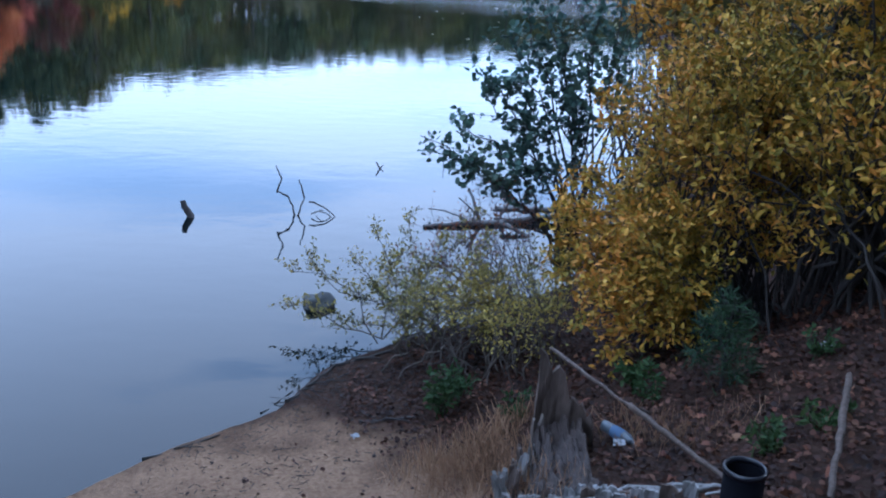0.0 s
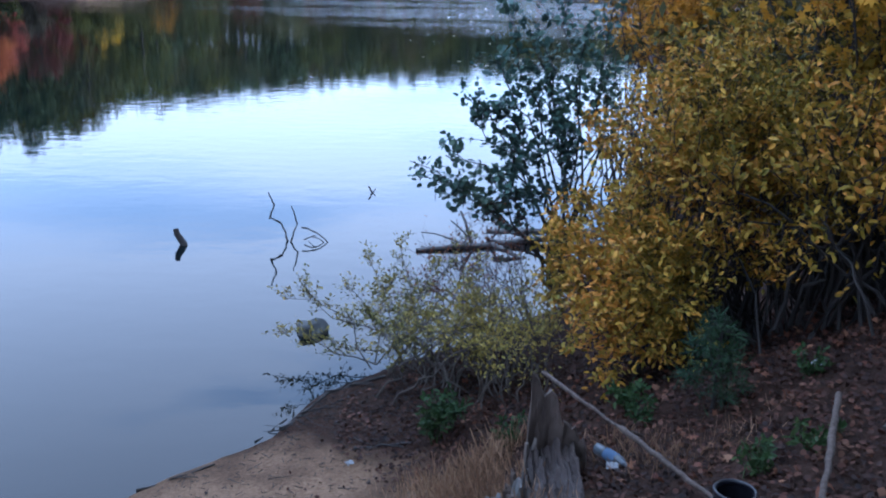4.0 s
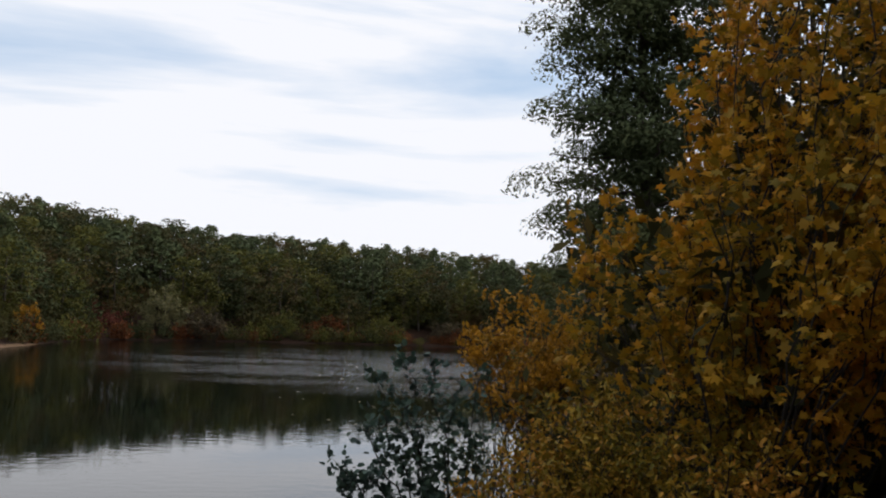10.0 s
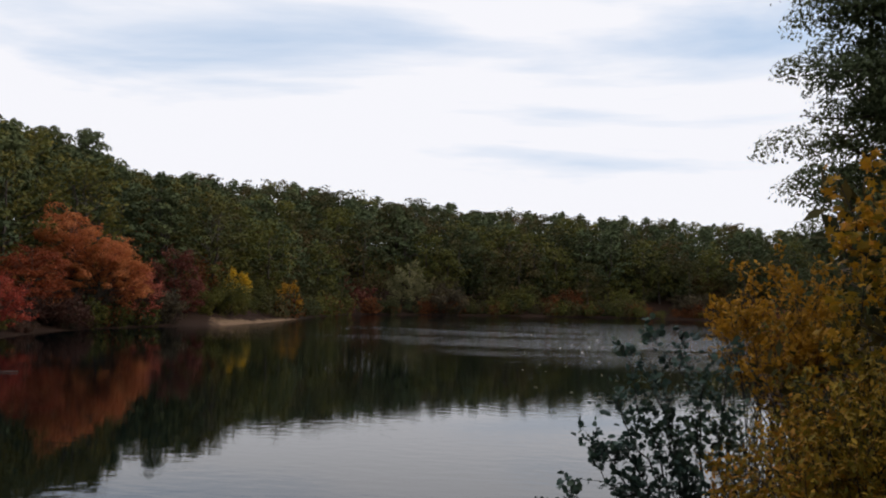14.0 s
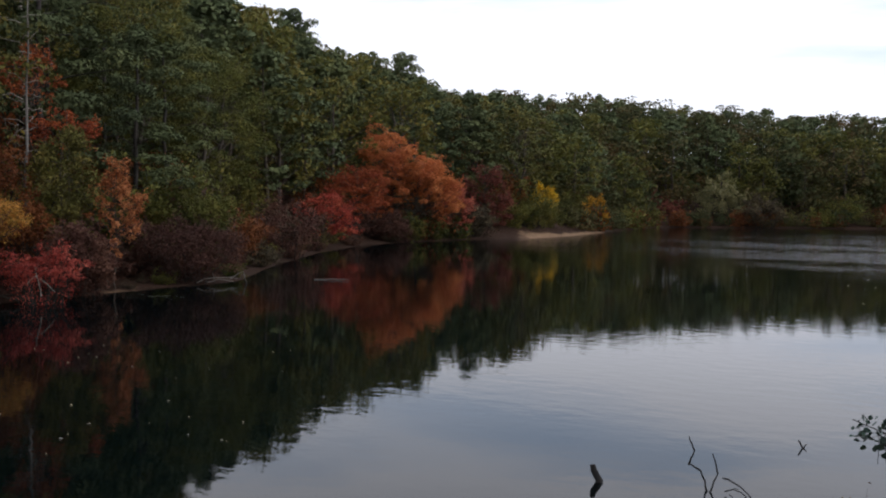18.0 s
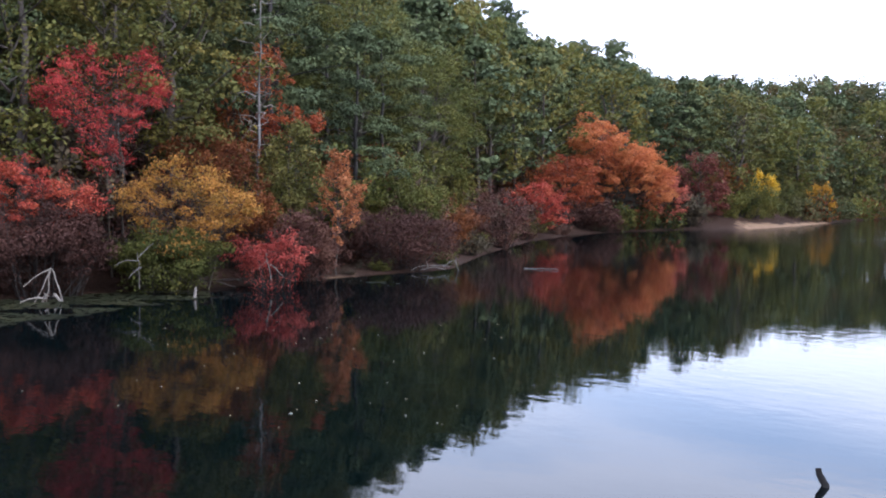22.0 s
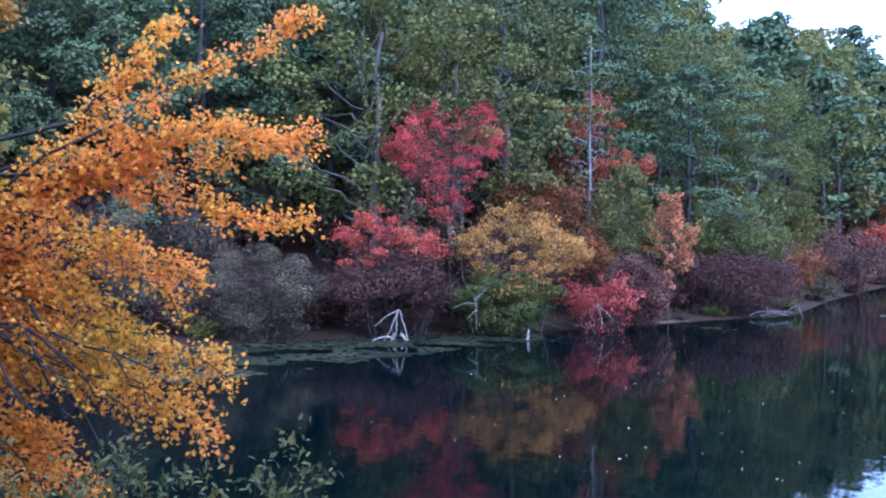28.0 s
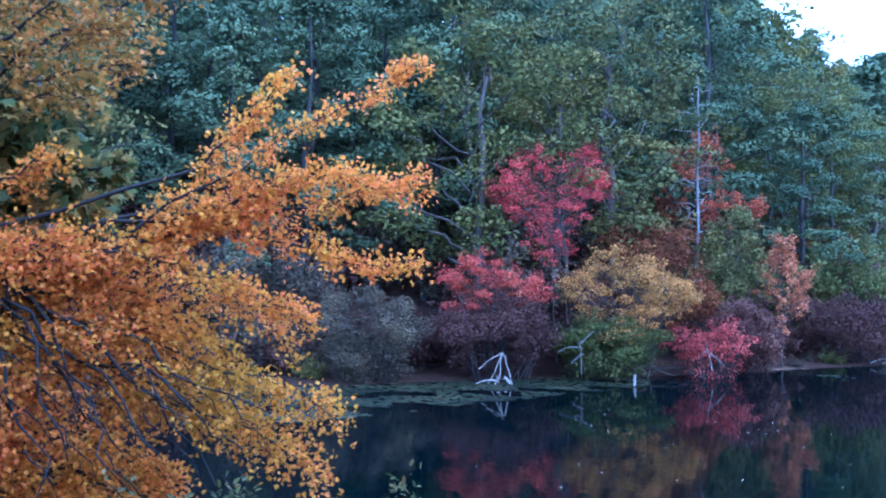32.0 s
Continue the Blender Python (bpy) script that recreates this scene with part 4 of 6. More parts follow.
bush("rust_bush", -25.4, 20.6, 3.4, 3.2, 4.9, RUST_LEAF, "rusty brown bush on bank beneath dead tree", 56, 2600, .12, depth=1.0)
bush("leafy_shrub", -28.6, 16.6, 4.2, 2.2, 4.6, GREY_LEAF, "dull brown shrub behind red maple", 57, 3000, .13, depth=1.2)
small_tree("green_sapling", -23.8, 22.6, 2.4, 1.6, 5.3, OAK_LEAF, "bright green young oak beside dead tree", 58, 4200, .13, BARK, .05, "sapling", limbs=20)
shaped_tree("gold_shrub", -23.4, 18.1, 3.9, 1.2, 4.15, OCHRE_LEAF, "golden orange shrub leaning over shore", 36, (.55, .8, 1, .96, .8, .66, .42), (.4, .15, 0, 0, .12, .3, .36), 52, 90, 90, .085, BARK, .035, "shrub", ((-.1, -.3, .8), (.1, .1, .8), (.2, .6, .5)), .085, .5)
bush("green_shrub", -23.4, 17.2, 3.4, .3, 1.8, OLIVE_LEAF, "olive green shrub beneath golden branches on shore", 37, 6500, .1, depth=1.0, stems=22)
bush("rust_bush", -24.0, 21.2, 2.0, 1.6, 3.0, RUST_LEAF, "small rusty orange bush on bank", 38, 1200, .13)
shaped_tree("orange_maple", -26.7, 24.0, 2.0, 6.3, 8.5, BURNT_LEAF, "faded orange red maple behind dead tree", 39, (.5, .8, 1, .9, .6), (.2, 0, 0, .1, .3), 48, 30, 60, .1, trunk=.045, pad=.12)
shaped_tree("orange_maple", -25.2, 24.1, 1.9, 4.7, 6.3, BURNT_LEAF, "small orange red maple beside dead tree", 139, (.5, .9, 1, .8, .6), (.2, 0, 0, .1, .3), 46, 24, 60, .1, trunk=.04, pad=.12)
shaped_tree("brown_sapling", -22.9, 24.0, 1.65, 1.2, 4.5, COPPER_LEAF, "slim sapling with copper orange leaves near water", 40, (.6, .8, 1, .95, .75, .55), (.35, .1, 0, 0, .1, .4), 44, 52, 34, .1, BARK, .035, "sapling", pad=.1, thick=.7)
bush("pink_bush", -21.9, 19.9, 2.6, .5, 1.5, PINK_LEAF, "low coral red bush at water's edge", 41, 1700, .09, depth=.7)
bush("burgundy_bush", -22.5, 22.0, 2.0, .3, 2.2, BURG_LEAF, "upright burgundy bush at water's edge", 42, 4500, .11, depth=.8)
bush("burgundy_bush", -22.6, 27.0, 4.6, .3, 2.4, BURG_LEAF, "broad burgundy bush overhanging water", 43, 7500, .095, depth=1.2, stems=24)
for k, (x, y, w, h) in enumerate([(-30.6, 58.6, 2.4, 1.9), (-30.3, 60.6, 2.2, 1.6), (-29.9, 63.0, 2.4, 1.8)]):
    bush("olive_bush", x, y, w, .2, h, OLIVE_LEAF if k else BURG_LEAF, "dark low bush beneath orange maple", 240 + k, 1800, .15)
for k, (x, y, w, h, mat) in enumerate([(-28.6, 68.4, 3.6, 2.6, GREY_LEAF), (-28.2, 74.6, 4.0, 3.0, OLIVE_LEAF), (-28.6, 78.2, 4.4, 3.6, OAK_LEAF), (-27.4, 81.2, 3.4, 2.4, OLIVE_LEAF), (-27.0, 87.4, 4.2, 3.4, OAK_LEAF), (-26.8, 91.5, 4.4, 3.6, OLIVE_LEAF)]):
    bush("spit_bush", x, y, w, .4, h, mat, "dull leafy bush behind the sandy spit", 250 + k, 1800, .2)
bush("red_bush", -25.6, 34.2, 2.6, .6, 2.4, RUST_LEAF, "reddish brown bush on low bank", 44, 1800, .14)
bush("olive_bush", -24.4, 29.6, 3.2, 1.0, 4.0, OLIVE_LEAF, "olive and yellow bush under pines", 45, 2400, .15)
bush("burgundy_bush", -27.2, 40.5, 3.8, .4, 2.8, BURG_LEAF, "dull burgundy bush on low bank", 46, 2400, .15)
shaped_tree("scarlet_maple", -30.0, 48.4, 3.6, .7, 3.7, SCARLET_LEAF, "sparse red maple at forest edge", 47, (.5, .9, 1, .8, .6), (.1, 0, .1, 0, .1), 32, 46, 90, .13, BARK, trunk=.04, pad=.11, thick=.35)
shaped_tree("orange_red_maple", -31.3, 54.6, 3.9, 1.4, 5.6, BURNT_LEAF, "orange red maple at forest edge", 48, (.5, .85, 1, .95, .8), (.1, 0, 0, .1, .2), 30, 50, 110, .15, BARK, trunk=.05, pad=.11, thick=.4)
shaped_tree("big_orange_maple", -31.0, 61.6, 7.3, .9, 8.5, ORANGE_LEAF, "broad glowing orange maple hanging over water", 49, (.72, .99, .94, .86, .72, .6, .42), (.16, .1, .14, .24, .34, .28, .05), 27, 170, 150, .16, BARK, trunk=.08, stems=((-.1, -.4, .85), (0, .35, .6)), pad=.075, thick=.42)
shaped_tree("coral_maple", -29.3, 65.3, 3.4, .9, 4.6, CORAL_LEAF, "coral red maple leaning from shoreline", 50, (.6, .95, 1, .8, .5), (.35, .2, .1, 0, 0), 24, 50, 90, .16, trunk=.06, pad=.1, thick=.45)
shaped_tree("dull_red_maple", -29.2, 72.2, 4.2, .8, 6.4, DULLRED_LEAF, "dull crimson maple beside sandy spit", 51, (.5, .8, .9, 1, .8, .5), (.05, 0, 0, 0, 0, .1), 22, 70, 80, .17, trunk=.07, pad=.1, thick=.5)
shaped_tree("yellow_sapling", -28.1, 83.8, 2.4, 1.5, 4.7, YELLOW_LEAF, "small bright yellow tree behind sandy spit", 52, (.6, .95, 1, .85, .55), (.3, .1, 0, .1, .3), 18, 44, 50, .2, trunk=.05, category="sapling", pad=.12, thick=.6)
shaped_tree("yellow_sapling", -24.7, 90.0, 2.2, .6, 3.6, GOLD_LEAF, "golden sapling at far water's edge", 53, (.5, .9, 1, .8, .4), (.2, 0, 0, 0, .2), 15, 34, 40, .22, trunk=.05, category="sapling", pad=.12, thick=.6)
bush("far_red_bush", -24.6, 116.5, 6.0, .3, 3.6, DULLRED_LEAF, "rusty red bush on far shore", 54, 1600, .34)
shaped_tree("pale_tree", -17.0, 118.5, 5.4, .7, 7.0, PALE_LEAF, "pale grey green tree on far shore", 55, (.4, .75, 1, .95, .7, .4), (.15, .05, 0, 0, .05, .2), 8, 60, 70, .25, trunk=.1, category="tree", pad=.1, thick=.6)
for k, (x, y, w, h, mat) in enumerate([(-34, 45, 4, 5.5, OLIVE_LEAF), (-27, 78, 4, 4, OLIVE_LEAF), (-12, 118, 5, 3.4, GREY_LEAF), (-4, 126.5, 6, 3.6, OLIVE_LEAF),
                                       (3, 130.5, 6, 3.2, RUST_LEAF), (11, 133, 6, 3.6, OLIVE_LEAF), (20, 134.5, 6, 3.4, GREY_LEAF), (28, 134, 6, 3.6, GREY_LEAF), (36, 126, 6, 4, OLIVE_LEAF), ]):
    bush("shore_bush", x, y, w, .3, h, mat, "mixed autumn bush along the far water's edge", 60 + k, 1300, .3 if y > 90 else .2)


def crest_pine(seed):
    """A pine with a full rounded head, as they stand above the hill's crest."""
    p = Plant(seed)
    p.tube(p.path((0, 0, -.3), (.2, .1, 10.6), wob=.008, k=8), .16, .05, 7)
    for k in range(26):
        an, t = k * 2.4, k / 25
        z = 5.6 + 5.0 * t
        ln = 1.75 * math.sin(math.pi * (.2 + .7 * t)) ** .6 * p.r.uniform(.45, 1.1)
        e = np.array([math.cos(an) * ln, math.sin(an) * ln, z + .25 * ln])
        p.tube(p.path((.1, 0, z - .2), e, .05, .03), .04, .015, 4)
        for u in (.55, 1.0):
            s = p.r.uniform(.38, .62)
            p.puff(e * u + np.array([.1, 0, z]) * (1 - u) + p.r.normal(0, .12, 3), 150, (s, s, s * .8), .2)
    p.puff((.2, .1, 10.9), 160, (.4, .4, .5), .2)
    return p


CREST = []
for x, y, top, k in ((-50.8, 99.7, 20.0, 0), (-52.7, 79.0, 21.4, 1), (-54.5, 82.0, 20.2, 0), (-52.7, 66.6, 20.8, 1), (-49.5, 68.0, 19.2, 0), (-48.5, 87.4, 18.2, 1), (-54.0, 70.0, 21.8, 0)):
    s = (top - ground_z(x, y)) / 11.3
    m = Matrix.LocRotScale((x, y, ground_z(x, y)), Euler((0, 0, x * 1.3)), (s * 1.15, s * 1.15, s))
    if len(CREST) <= k:
        CREST.append(plant_thing(crest_pine(90 + k), "pine_tree", 0, 0, "round headed pine standing above the hill crest", "pine tree", BARK_DARK, PINE_LEAF, TUFT, "pines of the hill crest", z=0))
        CREST[k].matrix_basis = m
    else:
        place_copy(CREST[k], m)


def snag_tree():
    """A bare dead trunk with broken whitish limbs."""
    p = Plant(71)
    path = p.path((0, 0, -.3), (.1, .15, 9.4), wob=.006, k=10)
    p.tube(path, .075, .018, 7)
    limbs = []
    for k in range(26):
        z = 3.2 + 6.0 * k / 26
        an = k * 2.3
        ln = p.r.uniform(.35, 1.5) * (1.15 - .6 * k / 26)
        e = np.array([math.cos(an) * ln, math.sin(an) * ln, z + p.r.uniform(-.3, .45) * ln])
        q = p.path((0, 0, z), e, .06, .06)
        limbs.append((q, .02, .004))
        if k % 2:
            limbs.append((p.path(q[3], q[3] + p.r.normal(0, .3, 3), 0, .08, 4), .012, .004))
    for q, a in ((((0, 0, 5.6), (-.2, -.3, 5.78), (-.4, -.5, 5.7), (-.5, -.62, 5.4)), .03), (((0, 0, 6.1), (.25, .3, 6.25), (.6, .55, 6.2)), .022), (((0, 0, 4.7), (-.2, -.15, 4.5), (-.42, -.35, 4.05)), .018)):
        limbs.append((np.array(q, float), a, a * .35))
    root = thing("dead_tree", -25.5, 22.6, ground_z(-25.5, 22.6), "bare bleached dead tree with broken limbs on bank", "dead tree")
    bole = part("trunk", p.stems_mesh("trunk", BARK_GREY), root)
    for q, a, b in limbs:
        t = Plant(0)
        t.tube(q, a, b, 4)
        part("limb", t.stems_mesh("limb", DRIFT), bole)


snag_tree()
for x, y, h in ((-29.5, 19.6, 7.5), (-30.2, 20.4, 6.8)):
    p = Plant(int(h) + 80)
    p.tube(p.path((0, 0, -.3), (.2, .1, h), wob=.012, k=8), .055, .012, 6)
    root = thing("dead_tree", x, y, ground_z(x, y), "thin grey dead trunk among pines", "dead tree")
    part("trunk", p.stems_mesh("trunk", BARK_GREY), root)


def driftwood(name, x, y, z, sticks, mat, label, seed, category="driftwood", wob=.014):
    """Bleached roots or fallen branches: a list of start, end, thick end, arch."""
    p = Plant(seed)
    root = thing(name, x, y, z, label, category)
    for a, b, rad_, arch in sticks:
        t = Plant(seed + 1)
        t.r = p.r
        t.tube(p.path(a, b, arch, wob, 7 if wob > .01 else 13), rad_, rad_ * .62, 9, .11)
        part("branch", t.stems_mesh("branch", mat), root)


driftwood("uprooted_stump", -23.75, 13.75, 0, [((0, 0, .92), (-.35, -.6, .45), .018, .06), ((0, 0, .92), (-.22, -.4, -.05), .022, -.05), ((.02, 0, .92), (.12, .28, -.05), .022, .03), ((-.02, 0, .85), (-.1, -.1, 0), .02, .05),
                                               ((-.1, -.1, .1), (-.35, -.7, .02), .03, .1), ((0, .05, .2), (.1, .2, 0), .06, .1), ((-.05, -.1, .22), (-.12, -.2, -.05), .07, .1)], DRIFT, "bleached three-legged root wad standing in shallows", 91, "tree roots")
driftwood("fallen_branches", -23.2, 18.7, .1, [((-.6, -1.0, 0), (1.0, 1.2, .05), .03, .05), ((-.4, -.4, .1), (.9, .2, 0), .02, .06), ((-.2, .6, .08), (.6, 1.6, 0), .018, .06), ((-.5, -1.3, .05), (.2, -.1, .25), .016, .06)], BARK, "tangle of brown fallen branches on the bank", 92)
driftwood("dead_branch", -23.3, 16.2, .9, [((0, 0, -.7), (.2, -.2, .35), .016, .05), ((.1, -.1, .1), (-.1, -.75, 0), .012, .1), ((.1, -.1, .2), (.2, .35, .6), .014, .05), ((.1, 0, -.1), (.2, -.5, -.35), .014, .1)], BARK_GREY, "broken grey dead branch leaning out of shrub", 93)
driftwood("dead_branch", -21.5, 19.6, .3, [((0, 0, 0), (-.1, -.1, .85), .018, .02), ((-.05, 0, .5), (.15, .35, .1), .014, .05), ((-.06, -.06, .6), (-.1, -.4, .35), .01, .1)], DRIFT, "short bleached forked branch in low bush", 94)
driftwood("root_tangle", -21.3, 28.0, .05, [((-.6, -1.1, .05), (.1, .3, .12), .02, .06), ((0, .1, .12), (.25, .45, .38), .018, .1), ((.25, .45, .38), (.35, .55, -.1), .02, -.05), ((-.3, -.5, .1), (-.2, -.75, .4), .02, .05), ((-.4, -.8, .05), (.3, -.2, .05), .02, .1), ((.0, 0, .1), (-.3, .6, .1), .014, .1)], BARK_GREY, "grey root tangle at the water's edge", 95, "tree roots")
driftwood("fallen_log", -26.5, 113.5, .25, [((-3.5, 1.0, .2), (3, .6, .9), .16, .02), ((1, .7, .6), (2.4, .2, 1.6), .06, .05)], DRIFT, "pale fallen log along far shore", 96, "log")
driftwood("floating_stick", -19.0, 31.0, .02, [((-.6, 0, 0), (.7, .4, .02), .022, 0)], BARK_GREY, "grey stick floating flat on water", 97)
driftwood("water_stick", -21.6, 16.8, 0, [((0, 0, -.1), (.02, .03, .32), .05, 0)], DRIFT, "short white stick upright in shallows", 98)


def pads():
    """Lily pads: notched discs lying on the water."""
    rr = np.random.default_rng(7)
    V, F3, n = [], [], 0
    t = rr.uniform(0, 1, 8500)
    px, py = -26.2 + rr.uniform(0, 7.5, 8500), 4 + t * 14
    d, lim = -inland(px, py), 6.6 * (1 - t) ** .5 + .5
    keep = (d > .15) & (d < lim) & (soft_noise(px, py, 2.6, 8) > -.38 + .4 * (d / lim) ** 2)
    pts = list(zip(px[keep], py[keep]))
    for k in range(16):
        pts.append((-20.4 + rr.normal(0, .5), 23.2 + rr.normal(0, .35)))
    for x, y in pts:
        s, a = rr.uniform(.045, .11), rr.uniform(0, 6.28)
        an = a + np.linspace(.25, 6.03, 9)
        z = .006 + rr.uniform(0, .008)
        V.append(np.column_stack([np.r_[x, x + s * np.cos(an)], np.r_[y, y + s * np.sin(an)], np.r_[z, z + rr.uniform(-.002, .006, 9)]]))
        F3.append(np.array([(0, i, i + 1) for i in range(1, 9)]) + n)
        n += 10
    me = mesh_from("lily_pads", np.concatenate(V), [np.concatenate(F3)], PAD)
    tagged(new("lily_pads", me), "mat of yellowing lily pads floating by the bank", "lily pads", kind="stuff")


pads()


def floating_leaves():
    p = Plant(8)
    rr = p.r
    for k in range(46):
        far, way = rr.uniform(12.5, 23), radians(rr.uniform(32, 62))
        x, y = -far * math.sin(way), far * math.cos(way)
        if inland(np.array([x]), np.array([y]))[0] < -2.5:
            p.leaf(np.array([[x, y, .012]]), np.array([[rr.normal(), rr.normal(), 0.]]), .058, 30)
    for k in range(70):
        x, y = rr.uniform(-1, 12), rr.uniform(30, 75)
        if inland(np.array([x]), np.array([y]))[0] < -2.5:
            p.leaf(np.array([[x, y, .012]]), np.array([[rr.normal(), rr.normal(), 0.]]), .16, 30)
    tagged(new("floating_leaves", p.leaves_mesh("floating_leaves", FLOAT, OVAL)), "pale fallen leaves floating on the pond", "leaves", kind="stuff")


floating_leaves()

# ---------- in the water near the beach ----------
driftwood("water_stump", -2.8, 10.6, 0, [((.03, 0, -.15), (-.1, .02, .19), .055, -.04)], WET, "dark broken stump poking out of water", 101, "stump")
driftwood("sunken_branch", -1.6, 10.8, 0, [((.0, 0, -.1), (-.12, .1, .2), .014, .02), ((-.12, .1, .2), (-.26, .1, .27), .013, .02), ((-.26, .1, .25), (-.2, .12, .42), .012, .02), ((-.2, .12, .42), (-.26, .1, .58), .01, -.03),
                                           ((.0, 0, .0), (.06, .15, .18), .012, .03), ((.06, .15, .18), (.0, .15, .4), .01, .03), ((.12, .1, .15), (.46, .0, -.02), .011, .12), ((.16, 0, .03), (.42, 0, -.02), .008, .2), ((.3, .02, .07), (.2, .1, .02), .006, .1)], WET, "thin dark twiggy branch rising from water", 102, "branch")
driftwood("water_twig", -.82, 13.3, 0, [((.04, 0, -.02), (-.02, 0, .1), .014, .1), ((.04, 0, 0), (.08, .05, .05), .01, 0)], WET, "small bent twig poking out of water", 103, "twig")
driftwood("water_reeds", .13, 13.7, 0, [((0, 0, -.05), (0, 0, .2), .006, 0), ((.08, 0, -.05), (.1, 0, .16), .006, 0)], WET, "two thin reeds standing in water", 104, "reeds")
driftwood("sunken_log", .7, 10.7, .03, [((.9, .25, .03), (-.8, -.2, -.02), .045, .0), ((1.6, .25, .1), (.05, .45, .04), .055, .0), ((-.15, 0, .02), (-.28, .25, .34), .022, .05), ((-.2, 0, .1), (-.4, .1, .26), .012, .05), ((.1, .1, .05), (.25, .2, .24), .014, .05), ((.1, -.2, .05), (.5, -.5, -.08), .03, .03), ((-.3, 0, .02), (-.75, .3, .06), .012, .05)], WETGREY, "half sunken grey log with broken branches", 105, "log", .004)


def boulder(name, x, y, z, s, mat, label, seed):
    bm = bmesh.new()
    bmesh.ops.create_icosphere(bm, subdivisions=3, radius=1)
    for v in bm.verts:
        k = 1 + .5 * noise.noise(v.co * 1.5 + Vector((seed, 0, 0))) + .16 * noise.noise(v.co * 4)
        v.co = Vector((v.co.x * s[0], v.co.y * s[1], v.co.z * s[2])) * k
    root = thing(name, x, y, z, label, "rock")
    part_bm("stone", bm, mat, root, smooth=True)


boulder("rock", -1.0, 8.0, 0.0, (.17, .15, .1), STONE, "dark wet rock breaking the water surface", 3)


# ---------- shrubs and trees by the beach ----------
def sprig_shrub():
    p = Plant(111)
    ends = [(-.66, .5, .6), (-.75, .4, .45), (-.1, .8, .7), (.1, .75, .62), (-.25, .6, .5), (.5, .4, .75), (.85, .3, .8), (.3, .3, .5), (-.8, .35, .15), (-.55, .25, .1), (.6, .1, .45), (1.0, .2, .55), (.2, .9, .8), (.8, .7, .95), (-.05, .4, .35)]
    for k, e in enumerate(ends):
        b = (p.r.uniform(-.1, .5), p.r.uniform(-.05, .15), 0)
        p.limb(b, e, .007, .06, 30, .2, 6, .036, .35, .8, .3, loose=.018, tip=.9)
    plant_thing(p, "waterside_shrub", -.4, 7.1, "sparse olive shrub leaning out over the water", "shrub", BARK, SPRIG_LEAF, OVAL, stem="wood", crown="foliage", z=.05)


sprig_shrub()


def alder():
    p = Plant(112)
    base = np.array([1.3, 8.6, .15])
    ends = [(-.12, 7.65, 1.66, .22), (.2, 7.7, 1.75, .28), (.45, 7.75, 1.95, .3), (.85, 7.9, 3.0, .24), (1.15, 7.9, 2.95, .26), (1.5, 7.85, 2.9, .26), (.65, 7.85, 2.85, .2), (.95, 7.9, 2.6, .36), (1.3, 7.9, 2.6, .38), (.6, 7.85, 2.45, .3), (1.5, 7.85, 2.35, .36), (.35, 7.75, 2.2, .26),
            (.7, 7.8, 2.1, .36), (1.05, 7.9, 2.2, .38), (.4, 7.8, 1.3, .26), (.75, 7.85, 1.4, .3), (.7, 7.8, 1.75, .34), (1.1, 7.9, 1.7, .36), (.15, 7.75, 1.45, .24), (1.25, 7.9, 1.95, .36)]
    for x, y, z, s in ends:
        e = np.array([x, y, z])
        mid = base + (e - base) * .45 + np.array([.12, .05, .12])
        p.tube(p.path(base, mid, .05), .022, .012, 5)
        p.limb(mid, e, .011, .05, 20, s * 1.05, 8, .06, .12, .8, .25, loose=.025, tip=.9)
    for v in p.tv:
        v -= base
    for v in p.lp:
        v -= base
    plant_thing(p, "alder", *base[:2], "dark leaved alder bough reaching over the water", "alder tree", BARK_DARK, ALDER_LEAF, ROUND, z=base[2], stem="wood", crown="foliage")


alder()


def near_shrub(name, base, blobs, leaf, mat, shape, label, seed, stems, twig=.32, per=9, twigs=14, wood=BARK_DARK, category="shrub", r0=.016, spread=.35):
    """Stems from a base patch to points inside a few rounded masses."""
    p = Plant(seed)
    g = ground_z(*base)
    o = np.array([base[0], base[1], g])
    tot = sum(b[6] for b in blobs)
    for cx, cy, cz, rx, ry, rz_, share in blobs:
        for k in range(max(2, round(stems * share / tot))):
            d = unit(p.r.normal(0, 1, 3)) * p.r.uniform(.3, 1) ** .4
            e = np.array([cx + d[0] * rx, cy + d[1] * ry, cz + d[2] * rz_]) - o
            b = np.array([p.r.normal(0, spread), p.r.normal(0, spread), -.05])
            mid = b + (e - b) * .5 + np.array([0, 0, .1])
            p.tube(p.path(b, mid, .03), r0, r0 * .6, 5)
            p.limb(mid, e, r0 * .6, .05, twigs, twig, per, leaf, .1, .85, .2, loose=.03)
    return plant_thing(p, name, base[0], base[1], label, category, wood, mat, shape, stem="wood", crown="foliage")


near_shrub("yellow_shrub", (2.2, 6.6), [(1.75, 6.3, 1.9, .75, .85, .9, 3), (2.65, 6.4, 2.4, .85, .8, .6, 2.6), (1.25, 5.75, 1.15, .4, .4, .45, 1.5), (1.2, 6.4, 1.3, .38, .45, .6, 1.6), (2.1, 6.9, 2.55, .6, .6, .5, 1.6)], .05, SHRUB_LEAF, OVAL,
           "dense yellow green autumn shrub on the bank", 113, 210, twig=.26, per=13, twigs=12, r0=.011)
near_shrub("low_shrub", (.35, 6.75), [(.1, 6.75, .5, .5, .3, .28, 2), (.6, 6.9, .7, .4, .35, .4, 2), (.75, 6.1, .75, .3, .3, .3, 1), (-.25, 7.05, .45, .3, .3, .25, .8)], .034, SPRIG_LEAF, OVAL,
           "thin yellow green shrub trailing towards the water", 134, 60, twig=.22, per=6, twigs=14, r0=.009, spread=.3, wood=BARK)
